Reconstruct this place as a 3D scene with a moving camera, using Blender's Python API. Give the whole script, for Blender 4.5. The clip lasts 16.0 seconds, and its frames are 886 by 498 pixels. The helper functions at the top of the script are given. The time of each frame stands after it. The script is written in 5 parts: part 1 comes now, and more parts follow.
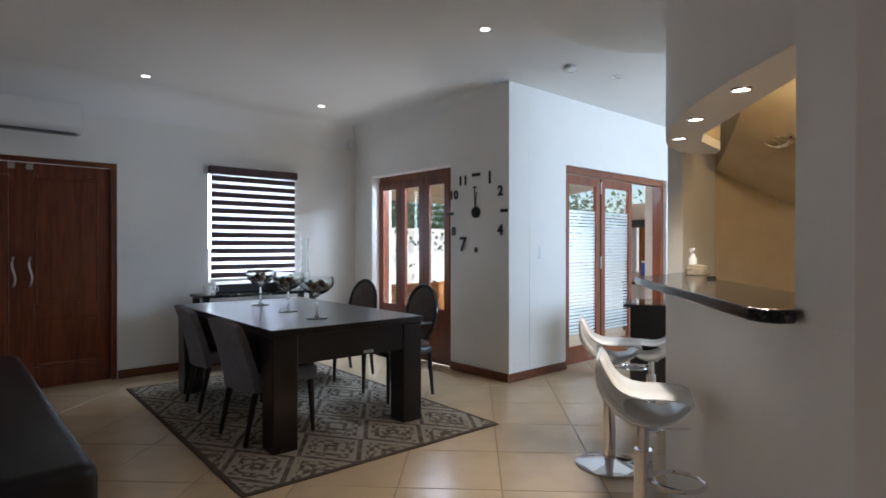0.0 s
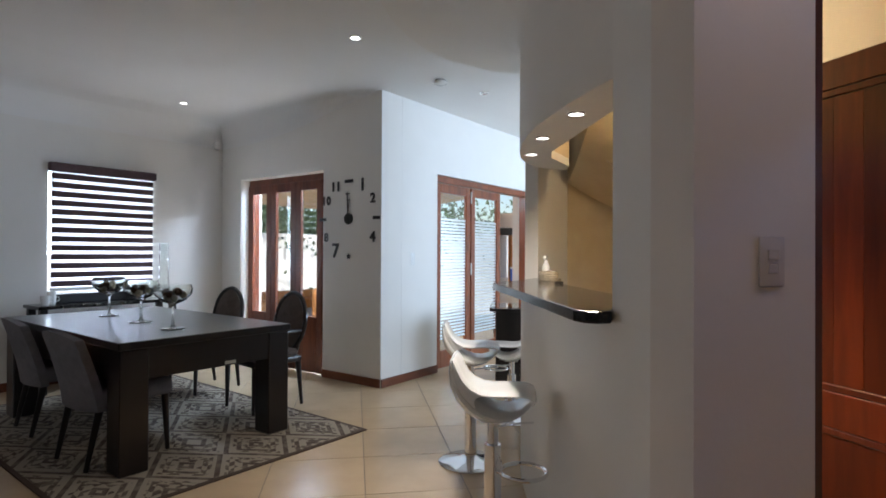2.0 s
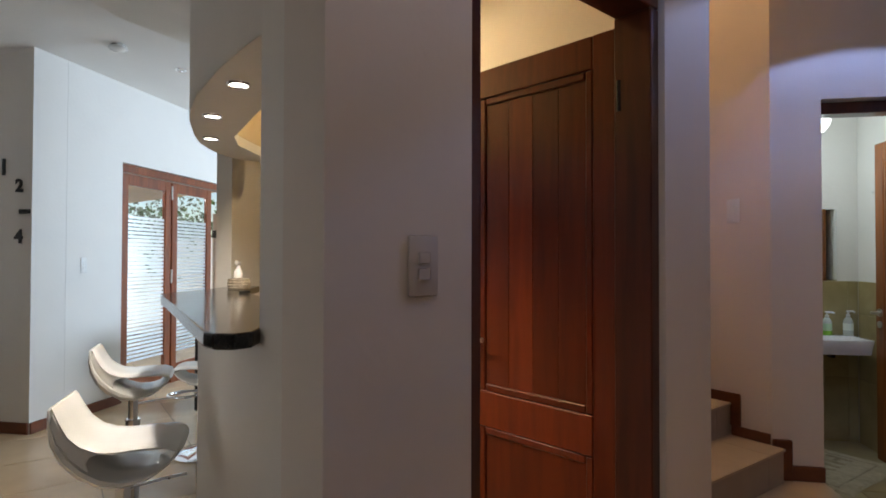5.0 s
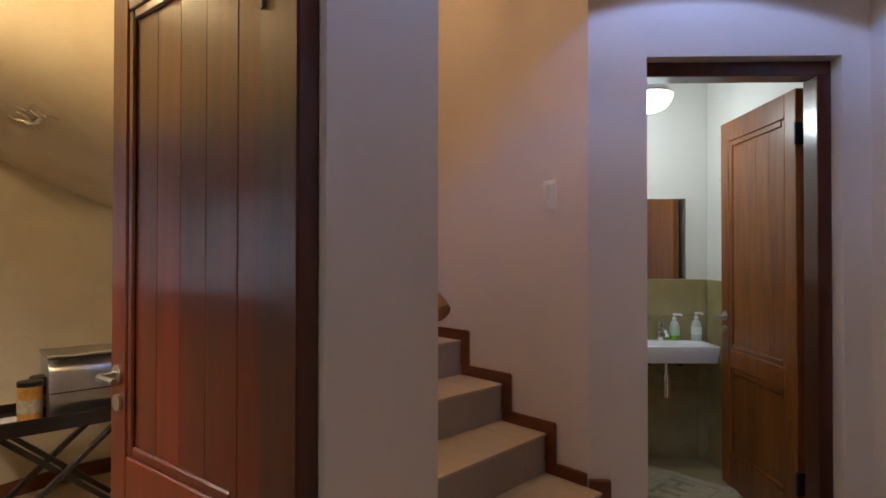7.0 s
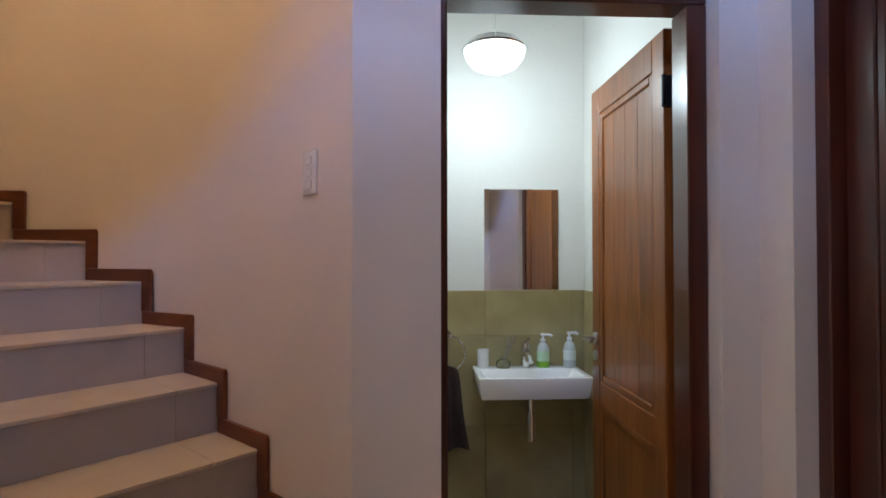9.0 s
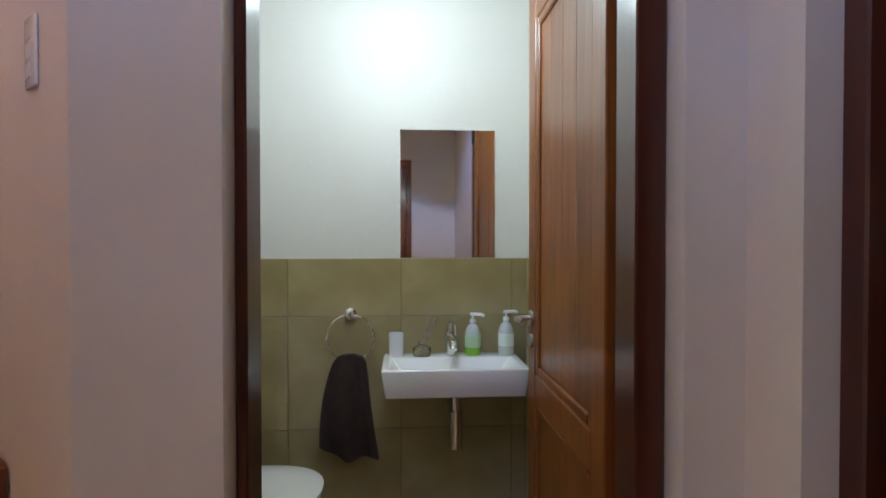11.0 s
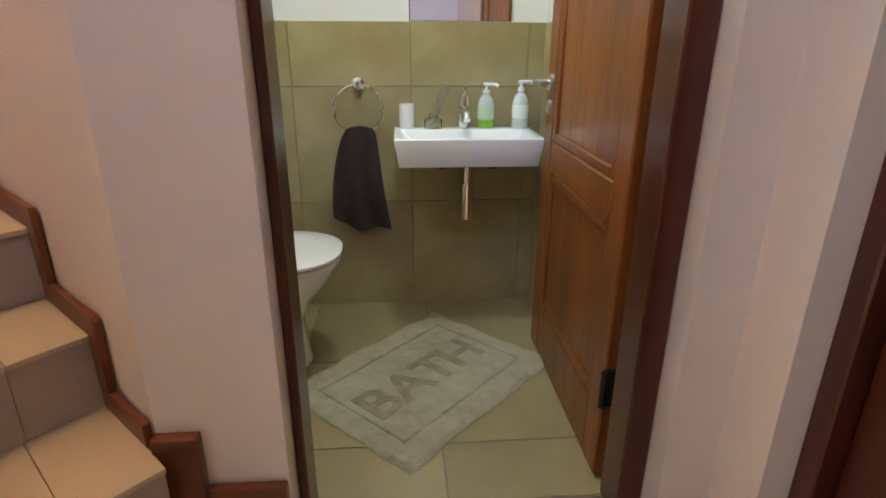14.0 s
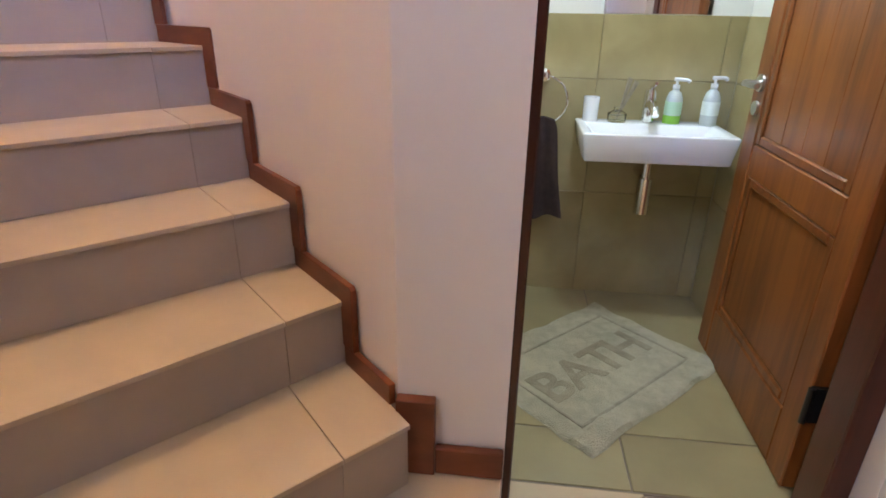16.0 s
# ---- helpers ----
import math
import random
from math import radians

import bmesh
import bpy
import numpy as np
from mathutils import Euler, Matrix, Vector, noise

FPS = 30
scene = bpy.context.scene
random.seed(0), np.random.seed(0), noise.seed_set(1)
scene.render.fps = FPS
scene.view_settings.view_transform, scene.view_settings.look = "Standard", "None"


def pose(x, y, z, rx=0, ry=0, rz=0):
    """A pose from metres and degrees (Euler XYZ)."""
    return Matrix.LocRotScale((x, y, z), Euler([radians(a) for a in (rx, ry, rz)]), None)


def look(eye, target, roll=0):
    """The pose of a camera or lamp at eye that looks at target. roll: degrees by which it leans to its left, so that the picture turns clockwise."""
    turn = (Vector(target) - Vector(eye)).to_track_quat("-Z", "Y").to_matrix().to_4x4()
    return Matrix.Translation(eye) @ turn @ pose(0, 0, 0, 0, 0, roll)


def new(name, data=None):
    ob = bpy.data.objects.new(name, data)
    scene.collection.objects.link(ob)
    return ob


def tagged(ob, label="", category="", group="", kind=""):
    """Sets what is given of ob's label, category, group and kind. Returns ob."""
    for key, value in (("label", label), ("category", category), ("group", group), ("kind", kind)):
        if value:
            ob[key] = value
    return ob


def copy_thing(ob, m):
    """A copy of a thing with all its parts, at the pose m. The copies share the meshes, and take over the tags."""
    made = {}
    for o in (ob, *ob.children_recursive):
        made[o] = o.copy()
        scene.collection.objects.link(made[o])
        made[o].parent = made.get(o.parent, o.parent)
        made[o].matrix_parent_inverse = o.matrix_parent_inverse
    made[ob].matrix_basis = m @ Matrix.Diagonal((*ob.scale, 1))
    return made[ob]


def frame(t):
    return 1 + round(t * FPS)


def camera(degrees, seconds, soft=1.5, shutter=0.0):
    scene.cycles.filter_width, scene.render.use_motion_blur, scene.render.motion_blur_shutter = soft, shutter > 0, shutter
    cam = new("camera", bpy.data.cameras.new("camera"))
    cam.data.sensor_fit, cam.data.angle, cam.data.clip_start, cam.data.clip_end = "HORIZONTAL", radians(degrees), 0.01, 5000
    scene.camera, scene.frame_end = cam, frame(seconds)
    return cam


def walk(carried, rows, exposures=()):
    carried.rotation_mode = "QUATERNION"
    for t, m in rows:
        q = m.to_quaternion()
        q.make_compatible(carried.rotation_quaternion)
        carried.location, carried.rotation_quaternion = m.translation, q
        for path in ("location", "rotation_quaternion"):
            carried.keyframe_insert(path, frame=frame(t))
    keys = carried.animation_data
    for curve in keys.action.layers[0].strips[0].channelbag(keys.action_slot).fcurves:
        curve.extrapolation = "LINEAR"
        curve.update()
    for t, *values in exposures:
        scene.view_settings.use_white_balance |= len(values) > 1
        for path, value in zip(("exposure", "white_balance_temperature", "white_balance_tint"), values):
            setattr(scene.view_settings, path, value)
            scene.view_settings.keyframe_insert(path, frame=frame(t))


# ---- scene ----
cam = camera(76.56, 16.0, soft=1.7)
# seconds, x, y, z, yaw, pitch, roll
PATH = [
    (0, 0.000, 0.000, 1.287, -41.89, -0.29, -0.02),
    (0.5, 0.008, -0.024, 1.289, -44.32, -0.12, -0.14),
    (1, 0.008, -0.050, 1.291, -46.93, 0.06, -0.19),
    (1.5, 0.016, -0.080, 1.293, -50.00, 0.22, -0.28),
    (2, 0.021, -0.105, 1.293, -53.90, 0.36, -0.28),
    (2.5, 0.038, -0.108, 1.295, -57.76, 0.50, -0.29),
    (3, 0.101, -0.078, 1.298, -62.32, 0.59, -0.32),
    (3.5, 0.187, -0.046, 1.297, -67.67, 0.76, -0.41),
    (3.7, 0.210, -0.039, 1.297, -70.07, 0.77, -0.39),
    (5.8, 0.765, -0.409, 1.287, -83.42, 0.8, -0.22),
    (6, 0.845, -0.474, 1.288, -84.51, 0.71, -0.27),
    (6.2, 0.935, -0.530, 1.291, -85.55, 0.68, -0.24),
    (6.5, 1.091, -0.637, 1.299, -86.74, 0.56, -0.25),
    (7, 1.300, -0.808, 1.290, -88.00, 0.59, -0.07),
    (7.5, 1.520, -0.970, 1.299, -89.99, 0.72, -0.03),
    (8, 1.727, -1.170, 1.288, -91.84, 1.13, -0.01),
    (8.5, 1.905, -1.354, 1.297, -92.50, 0.73, 0.03),
    (9, 2.103, -1.488, 1.301, -93.09, 0.89, 0.07),
    (11.3, 2.713, -1.876, 1.196, -94.62, -1.85, -0.06),
    (11.5, 2.721, -1.878, 1.190, -94.76, -3.63, -0.07),
    (12, 2.734, -1.868, 1.172, -95.06, -8.27, -0.09),
    (12.5, 2.746, -1.873, 1.145, -94.86, -11.61, -0.31),
    (13, 2.736, -1.861, 1.121, -94.91, -14.79, -0.23),
    (13.5, 2.727, -1.839, 1.096, -94.79, -17.84, -0.24),
    (14, 2.710, -1.798, 1.080, -94.57, -20.63, -0.32),
    (14.5, 2.691, -1.754, 1.088, -93.61, -22.72, -0.31),
    (15, 2.669, -1.688, 1.098, -91.78, -23.39, -0.40),
    (15.5, 2.647, -1.617, 1.119, -88.26, -23.38, -0.58),
    (16, 2.643, -1.532, 1.146, -83.12, -23.24, -0.84),
]
EXPO = [(0, -0.18, 6280, 13), (3.0, -0.05, 6350, 12), (4.5, -0.15, 6600, 11), (6.0, -0.25, 6900, 15), (7.0, -0.05, 6800, 14), (8.0, 0.25, 6400, 10), (9.0, 0.4, 6300, 10), (11.5, 0.4, 6500, 9), (12.5, 0.7, 6900, 8), (13.5, 1.0, 7100, 8), (14.5, 1.35, 6700, 9), (16.0, 1.5, 6200, 9)]
walk(cam, [(t, pose(x, y, z, 90 + pitch, roll, yaw)) for t, x, y, z, yaw, pitch, roll in PATH], EXPO)

# ---------------------------------------------------------------- world and lights
world = bpy.data.worlds.new("sky")
scene.world = world
world.use_nodes = True
wn = world.node_tree.nodes
sky = wn.new("ShaderNodeTexSky")
sky.sky_type, sky.sun_disc = "NISHITA", False
sky.sun_elevation, sky.sun_rotation = radians(43), radians(209)
wn["Background"].inputs[1].default_value = 0.15
world.node_tree.links.new(sky.outputs[0], wn["Background"].inputs[0])


def lamp(name, kind, m, power, colour, size=0.1, size_y=0.0, spot=0.0):
    data = bpy.data.lights.new(name, kind)
    data.energy, data.color = power, colour
    if kind == "AREA":
        data.shape, data.size, data.size_y = "RECTANGLE", size, size_y or size
    elif kind == "SUN":
        data.angle = radians(0.6)
    else:
        data.shadow_soft_size = size
        if kind == "SPOT":
            data.spot_size, data.spot_blend = radians(spot), 0.6
    ob = new(name, data)
    ob.matrix_world = m
    return ob


WHITE = (0.76, 0.93, 1.0)
lamp("sun", "SUN", look((-14, -26, 34), (4, 6, 0)), 5.0, (1.0, 0.95, 0.88))
# area lamps added for daylight, in windows and hidden outside the folding door
lamp("daylight_fold_a", "AREA", look((4.72, 5.04, 2.3), (2.6, 4.9, 0.35)), 118, (0.62, 0.79, 1.0), 1.35, 0.24)
lamp("daylight_window", "AREA", look((2.64, 6.32, 1.5), (2.64, 4, 1.9)), 36, (0.74, 0.87, 1.0), 0.95, 1.2)
# added at an assumed, unseen kitchen window to light the lounge wall
lamp("daylight_kitchen", "AREA", look((6.6, -0.9, 1.7), (5.6, 3.5, 1.5)), 220, (0.58, 0.77, 1.0), 2.6, 1.6)
# fill lamp added at an assumed west window, to brighten the bar wall
lamp("fill_living", "AREA", look((-4.3, 3.9, 1.55), (1.8, 0.6, 1.2)), 19, (0.85, 0.9, 1.0), 1.9, 1.2)
# hidden behind the door base; stands in for light bouncing off the paving
lamp("daylight_fold_bounce", "AREA", look((4.75, 5.04, 0.3), (2.7, 4.5, 2.84)), 26, (1.0, 0.96, 0.9), 1.35, 0.4)
lamp("upstairs_light", "POINT", pose(3.7, -0.45, 4.3), 48, (1.0, 0.64, 0.32), 0.15)
lamp("pantry_bulb", "POINT", pose(2.95, 0.7, 2.335), 19, (1.0, 0.77, 0.42), 0.03)
lamp("toilet_bulb", "POINT", pose(4.42, -1.83, 2.03), 11.5, WHITE, 0.1)
# dichroic hall downlights: bluish rim spot blocked mid-beam by an added disc, warm core
HALL_LAMPS = ((2.8, -1.78, 52, 12), (2.2, -0.92, 28, 4), (1.3, -0.22, 9, 15))
for x, y, rim, core in HALL_LAMPS:
    lamp("hall_downlight_rim", "SPOT", pose(x, y, 2.832), rim, (0.33, 0.48, 1.0), 0.007, spot=122).data.spot_blend = 0.1
    lamp("hall_downlight_core", "SPOT", pose(x, y, 2.8), core, (1.0, 0.8, 0.64), 0.02, spot=112).data.spot_blend = 1.0


# ---------------------------------------------------------------- materials
def material(name, base, rough=0.5, metal=0.0, noise_amt=0.08, scale=6.0, bump=0.05, bump_scale=60.0, stretch=(1, 1, 1), dark=None, coat=0.0, spec=0.5,
             trans=0.0, ior=1.45, emit=None, strength=0.0, random_amt=0.0, coords="Object", detail=6.0):
    m = bpy.data.materials.new(name)
    m.use_nodes = True
    nodes, links = m.node_tree.nodes, m.node_tree.links
    p = nodes["Principled BSDF"]
    p.inputs["Roughness"].default_value, p.inputs["Metallic"].default_value = rough, metal
    p.inputs["Coat Weight"].default_value, p.inputs["Specular IOR Level"].default_value = coat, spec
    p.inputs["Coat Roughness"].default_value = 0.12
    p.inputs["Transmission Weight"].default_value, p.inputs["IOR"].default_value = trans, ior
    p.inputs["Base Color"].default_value = (*base, 1)
    if emit:
        p.inputs["Emission Color"].default_value, p.inputs["Emission Strength"].default_value = (*emit, 1), strength
    co = nodes.new("ShaderNodeTexCoord")
    mp = nodes.new("ShaderNodeMapping")
    mp.inputs["Scale"].default_value = stretch
    links.new(co.outputs[coords], mp.inputs[0])
    if noise_amt > 0:
        n1 = nodes.new("ShaderNodeTexNoise")
        n1.inputs["Scale"].default_value, n1.inputs["Detail"].default_value = scale, detail
        n1.inputs["Distortion"].default_value = 0.4
        links.new(mp.outputs[0], n1.inputs[0])
        n0 = nodes.new("ShaderNodeTexNoise")
        n0.inputs["Scale"].default_value, n0.inputs["Detail"].default_value = scale * 0.17, 2.0
        links.new(mp.outputs[0], n0.inputs[0])
        mean = nodes.new("ShaderNodeMath")
        mean.operation = "ADD"
        links.new(n1.outputs[0], mean.inputs[0])
        links.new(n0.outputs[0], mean.inputs[1])
        half = nodes.new("ShaderNodeMath")
        half.operation = "MULTIPLY"
        half.inputs[1].default_value = 0.5
        links.new(mean.outputs[0], half.inputs[0])
        ramp = nodes.new("ShaderNodeValToRGB")
        lo = dark or tuple(c * (1 - 2.5 * noise_amt) for c in base)
        ramp.color_ramp.elements[0].position, ramp.color_ramp.elements[1].position = 0.36, 0.62
        ramp.color_ramp.elements[0].color, ramp.color_ramp.elements[1].color = (*lo, 1), (*base, 1)
        links.new(half.outputs[0], ramp.inputs[0])
        out = ramp.outputs[0]
        if random_amt > 0:
            info = nodes.new("ShaderNodeObjectInfo")
            rng = nodes.new("ShaderNodeMapRange")
            rng.inputs[3].default_value, rng.inputs[4].default_value = 1 - random_amt, 1 + random_amt
            links.new(info.outputs["Random"], rng.inputs[0])
            mul = nodes.new("ShaderNodeMixRGB")
            mul.blend_type, mul.inputs[0].default_value = "MULTIPLY", 1.0
            links.new(out, mul.inputs[1])
            links.new(rng.outputs[0], mul.inputs[2])
            out = mul.outputs[0]
        links.new(out, p.inputs["Base Color"])
    if bump > 0:
        n2 = nodes.new("ShaderNodeTexNoise")
        n2.inputs["Scale"].default_value, n2.inputs["Detail"].default_value = bump_scale, 4.0
        links.new(mp.outputs[0], n2.inputs[0])
        bp = nodes.new("ShaderNodeBump")
        bp.inputs["Strength"].default_value, bp.inputs["Distance"].default_value = bump, 0.01
        links.new(n2.outputs[0], bp.inputs["Height"])
        links.new(bp.outputs[0], p.inputs["Normal"])
    return m


M_WALL = material("wall_paint", (0.78, 0.76, 0.72), 0.65, noise_amt=0.015, scale=3, bump=0.12, bump_scale=35)
M_CEIL = material("ceiling_paint", (0.8, 0.79, 0.77), 0.8, noise_amt=0.015, scale=2, bump=0.08, bump_scale=25)
# wall paint tinted warm for light bounced in the hall; also a beige wall
M_HALL = material("warm_lit_and_beige_paint", (0.76, 0.7, 0.65), 0.6, noise_amt=0.02, scale=3, bump=0.1, bump_scale=30)
M_AMBER = material("amber_plaster", (0.72, 0.62, 0.45), 0.6, noise_amt=0.1, scale=3.5, bump=0.15, bump_scale=9, dark=(0.6, 0.48, 0.31))
M_TILE = material("floor_tile", (0.62, 0.465, 0.3), 0.22, noise_amt=0.05, scale=5, bump=0.02, bump_scale=40, random_amt=0.04, spec=0.5)
M_GROUT = material("grout", (0.3, 0.24, 0.18), 0.9, noise_amt=0.08, scale=20)
M_WCTILE = material("stone_tile", (0.45, 0.37, 0.19), 0.4, noise_amt=0.12, scale=5, bump=0.08, bump_scale=14, dark=(0.31, 0.245, 0.11), random_amt=0.06)
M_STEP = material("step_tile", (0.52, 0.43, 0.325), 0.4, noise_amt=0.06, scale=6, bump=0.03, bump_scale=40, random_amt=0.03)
# same tile as the treads, its colour darkened for the shade on the risers
M_STEP_SHADED = material("step_tile_shaded", (0.42, 0.35, 0.29), 0.45, noise_amt=0.06, scale=6, bump=0.03, bump_scale=40)
M_WCFLOOR = material("toilet_floor_tile", (0.38, 0.31, 0.16), 0.3, noise_amt=0.1, scale=4, bump=0.04, bump_scale=20, random_amt=0.05)
M_MAHOG = material("mahogany", (0.2, 0.05, 0.018), 0.32, noise_amt=0.2, scale=7, stretch=(5, 5, 0.5), bump=0.04, bump_scale=30, dark=(0.09, 0.02, 0.008), coat=0.3)
M_JAMB = material("dark_mahogany", (0.095, 0.021, 0.01), 0.3, noise_amt=0.2, scale=7, stretch=(5, 5, 0.5), bump=0.03, bump_scale=30, dark=(0.05, 0.011, 0.006), coat=0.3)
M_MEDWOOD = material("varnished_wood", (0.26, 0.068, 0.02), 0.3, noise_amt=0.2, scale=7, stretch=(5, 5, 0.5), bump=0.04, bump_scale=30, dark=(0.14, 0.032, 0.01), coat=0.3)
M_REDWOOD = material("red_hardwood", (0.175, 0.026, 0.006), 0.28, noise_amt=0.14, scale=7, stretch=(5, 5, 0.5), bump=0.014, bump_scale=30, dark=(0.1, 0.014, 0.004), coat=0.3, random_amt=0.28)
M_HONEY = material("honey_hardwood", (0.28, 0.085, 0.016), 0.36, noise_amt=0.2, scale=7, stretch=(5, 5, 0.5), bump=0.03, bump_scale=30, dark=(0.13, 0.038, 0.008), coat=0.15, random_amt=0.14)
M_TEAK = material("honey_wood", (0.4, 0.2, 0.055), 0.36, noise_amt=0.2, scale=6, stretch=(6, 6, 0.45), bump=0.04, bump_scale=30, dark=(0.2, 0.08, 0.02), coat=0.25)
M_SKIRT = material("skirting_wood", (0.17, 0.05, 0.02), 0.4, noise_amt=0.2, scale=8, stretch=(1, 1, 3), bump=0.05, dark=(0.1, 0.028, 0.01))
M_WENGE = material("wenge", (0.012, 0.007, 0.006), 0.28, noise_amt=0.2, scale=10, stretch=(1, 8, 1), bump=0.04, coat=0.2)
M_BLACK = material("black_leather", (0.012, 0.011, 0.011), 0.4, noise_amt=0.1, scale=10, bump=0.15, bump_scale=120)
M_GRANITE = material("black_granite", (0.03, 0.028, 0.027), 0.13, noise_amt=0.4, scale=120, bump=0.0, dark=(0.006, 0.006, 0.006), spec=0.6)
M_CHROME = material("chrome", (0.82, 0.82, 0.84), 0.08, metal=1.0, noise_amt=0, bump=0)
M_STEEL = material("brushed_steel", (0.62, 0.6, 0.57), 0.32, metal=1.0, noise_amt=0.05, scale=30, stretch=(1, 1, 12), bump=0.03)
M_WPLAST = material("white_plastic", (0.82, 0.82, 0.8), 0.25, noise_amt=0.01, scale=3, bump=0.0, coat=0.4)
M_CERAM = material("white_ceramic", (0.86, 0.85, 0.82), 0.12, noise_amt=0.01, scale=3, bump=0.0, coat=0.5)
M_GLASS = material("clear_glass", (0.95, 0.98, 0.97), 0.02, noise_amt=0, bump=0, trans=1.0, ior=1.45)
M_MIRROR = material("mirror_silver", (0.9, 0.92, 0.91), 0.01, metal=1.0, noise_amt=0, bump=0)
M_GREYF = material("grey_fabric", (0.2, 0.19, 0.2), 0.95, noise_amt=0.1, scale=20, bump=0.3, bump_scale=300)
M_BROWNF = material("taupe_fabric", (0.13, 0.1, 0.085), 0.95, noise_amt=0.12, scale=20, bump=0.3, bump_scale=300)
M_CUSHION = material("orange_cushion", (0.5, 0.22, 0.07), 0.9, noise_amt=0.08, scale=12, bump=0.2, bump_scale=200)
M_AWNING = material("patio_ceiling", (0.74, 0.52, 0.28), 0.8, noise_amt=0.08, scale=3)
M_OUTWALL = material("garden_wall", (0.85, 0.84, 0.8), 0.8, noise_amt=0.03, scale=2, bump=0.1)
M_PAVE = material("patio_paving", (0.6, 0.54, 0.46), 0.7, noise_amt=0.1, scale=4, bump=0.15)
M_LEAF = material("leaf", (0.06, 0.11, 0.03), 0.6, noise_amt=0.2, scale=30, bump=0, random_amt=0.3)
M_BARK = material("bark", (0.12, 0.09, 0.06), 0.9, noise_amt=0.2, scale=20, bump=0.4)
M_DARKF = material("blind_fabric", (0.11, 0.07, 0.075), 0.9, noise_amt=0.08, scale=40, bump=0.1, bump_scale=300)
M_BLACKP = material("black_acrylic", (0.01, 0.01, 0.01), 0.35, noise_amt=0, bump=0)
M_TOWEL = material("brown_towel", (0.06, 0.035, 0.03), 1.0, noise_amt=0.15, scale=30, bump=0.6, bump_scale=260)
M_MAT = material("cream_terry", (0.58, 0.52, 0.37), 1.0, noise_amt=0.12, scale=25, bump=0.8, bump_scale=220)
M_MATL = material("beige_terry", (0.45, 0.385, 0.265), 1.0, noise_amt=0.15, scale=25, bump=0.8, bump_scale=220)
M_LAMP = material("lit_lamp", (1, 1, 1), 0.4, noise_amt=0, bump=0, emit=(1.0, 0.97, 0.92), strength=9.0)
M_DOME = material("frosted_glass", (0.95, 0.97, 0.95), 0.35, noise_amt=0, bump=0, emit=(0.9, 1.0, 0.96), strength=3.2)


# ---------------------------------------------------------------- mesh helpers
def part(name, bm, mat, parent=None, label="", smooth=False, m=None):
    me = bpy.data.meshes.new(name)
    bmesh.ops.recalc_face_normals(bm, faces=bm.faces)
    bm.to_mesh(me)
    bm.free()
    me.materials.append(mat)
    if smooth:
        for p in me.polygons:
            p.use_smooth = True
        me.set_sharp_from_angle(angle=radians(38))
    ob = new(name, me)
    if parent is not None:
        ob.parent = parent
    if m is not None:
        ob.matrix_basis = m
    if label:
        ob["label"] = label
    return ob


def thing(name, m, label, category, group="", kind=""):
    ob = new(name)
    ob.matrix_basis = m
    return tagged(ob, label, category, group, kind)


def structure(name, bm, mat, label, category, smooth=False, m=None):
    return tagged(part(name, bm, mat, None, "", smooth, m), label, category, "", "structure")


def join(bm, other):
    me = bpy.data.meshes.new("tmp")
    other.to_mesh(me)
    other.free()
    bm.from_mesh(me)
    bpy.data.meshes.remove(me)


def box(bm, x0, x1, y0, y1, z0, z1, bevel=0.0, seg=2, m=None):
    t = bmesh.new()
    bmesh.ops.create_cube(t, size=1)
    for v in t.verts:
        v.co = Vector(((x0 + x1) / 2 + v.co.x * (x1 - x0), (y0 + y1) / 2 + v.co.y * (y1 - y0), (z0 + z1) / 2 + v.co.z * (z1 - z0)))
    if bevel > 0:
        bmesh.ops.bevel(t, geom=t.edges[:], offset=bevel, segments=seg, profile=0.5, affect="EDGES")
    if m is not None:
        t.transform(m)
    join(bm, t)
    return bm


def prism(bm, pts, z0, z1, bevel=0.0, m=None):
    t = bmesh.new()
    low = [t.verts.new((x, y, z0)) for x, y in pts]
    top = [t.verts.new((x, y, z1)) for x, y in pts]
    t.faces.new(low[::-1])
    t.faces.new(top)
    n = len(pts)
    for i in range(n):
        t.faces.new((low[i], low[(i + 1) % n], top[(i + 1) % n], top[i]))
    bmesh.ops.recalc_face_normals(t, faces=t.faces)
    if bevel > 0:
        bmesh.ops.bevel(t, geom=[e for e in t.edges if e.calc_face_angle(0) > 0.6], offset=bevel, segments=2, profile=0.5, affect="EDGES")
    if m is not None:
        t.transform(m)
    join(bm, t)
    return bm


def rod(bm, a, b, r0, r1=None, seg=16):
    a, b = Vector(a), Vector(b)
    r1 = r0 if r1 is None else r1
    t = bmesh.new()
    bmesh.ops.create_cone(t, cap_ends=True, segments=seg, radius1=r0, radius2=r1, depth=(b - a).length)
    t.transform(Matrix.Translation((a + b) / 2) @ (b - a).to_track_quat("Z", "Y").to_matrix().to_4x4())
    join(bm, t)
    return bm


def lathe(bm, prof, seg=28, m=None):
    t = bmesh.new()
    rings = []
    for r, z in prof:
        if r < 1e-5:
            rings.append([t.verts.new((0, 0, z))])
        else:
            rings.append([t.verts.new((r * math.cos(2 * math.pi * k / seg), r * math.sin(2 * math.pi * k / seg), z)) for k in range(seg)])
    for a, b in zip(rings, rings[1:]):
        for k in range(seg):
            l = (k + 1) % seg
            if len(a) == 1 and len(b) > 1:
                t.faces.new((a[0], b[l], b[k]))
            elif len(b) == 1 and len(a) > 1:
                t.faces.new((a[k], a[l], b[0]))
            elif len(a) > 1:
                t.faces.new((a[k], a[l], b[l], b[k]))
    if m is not None:
        t.transform(m)
    join(bm, t)
    return bm


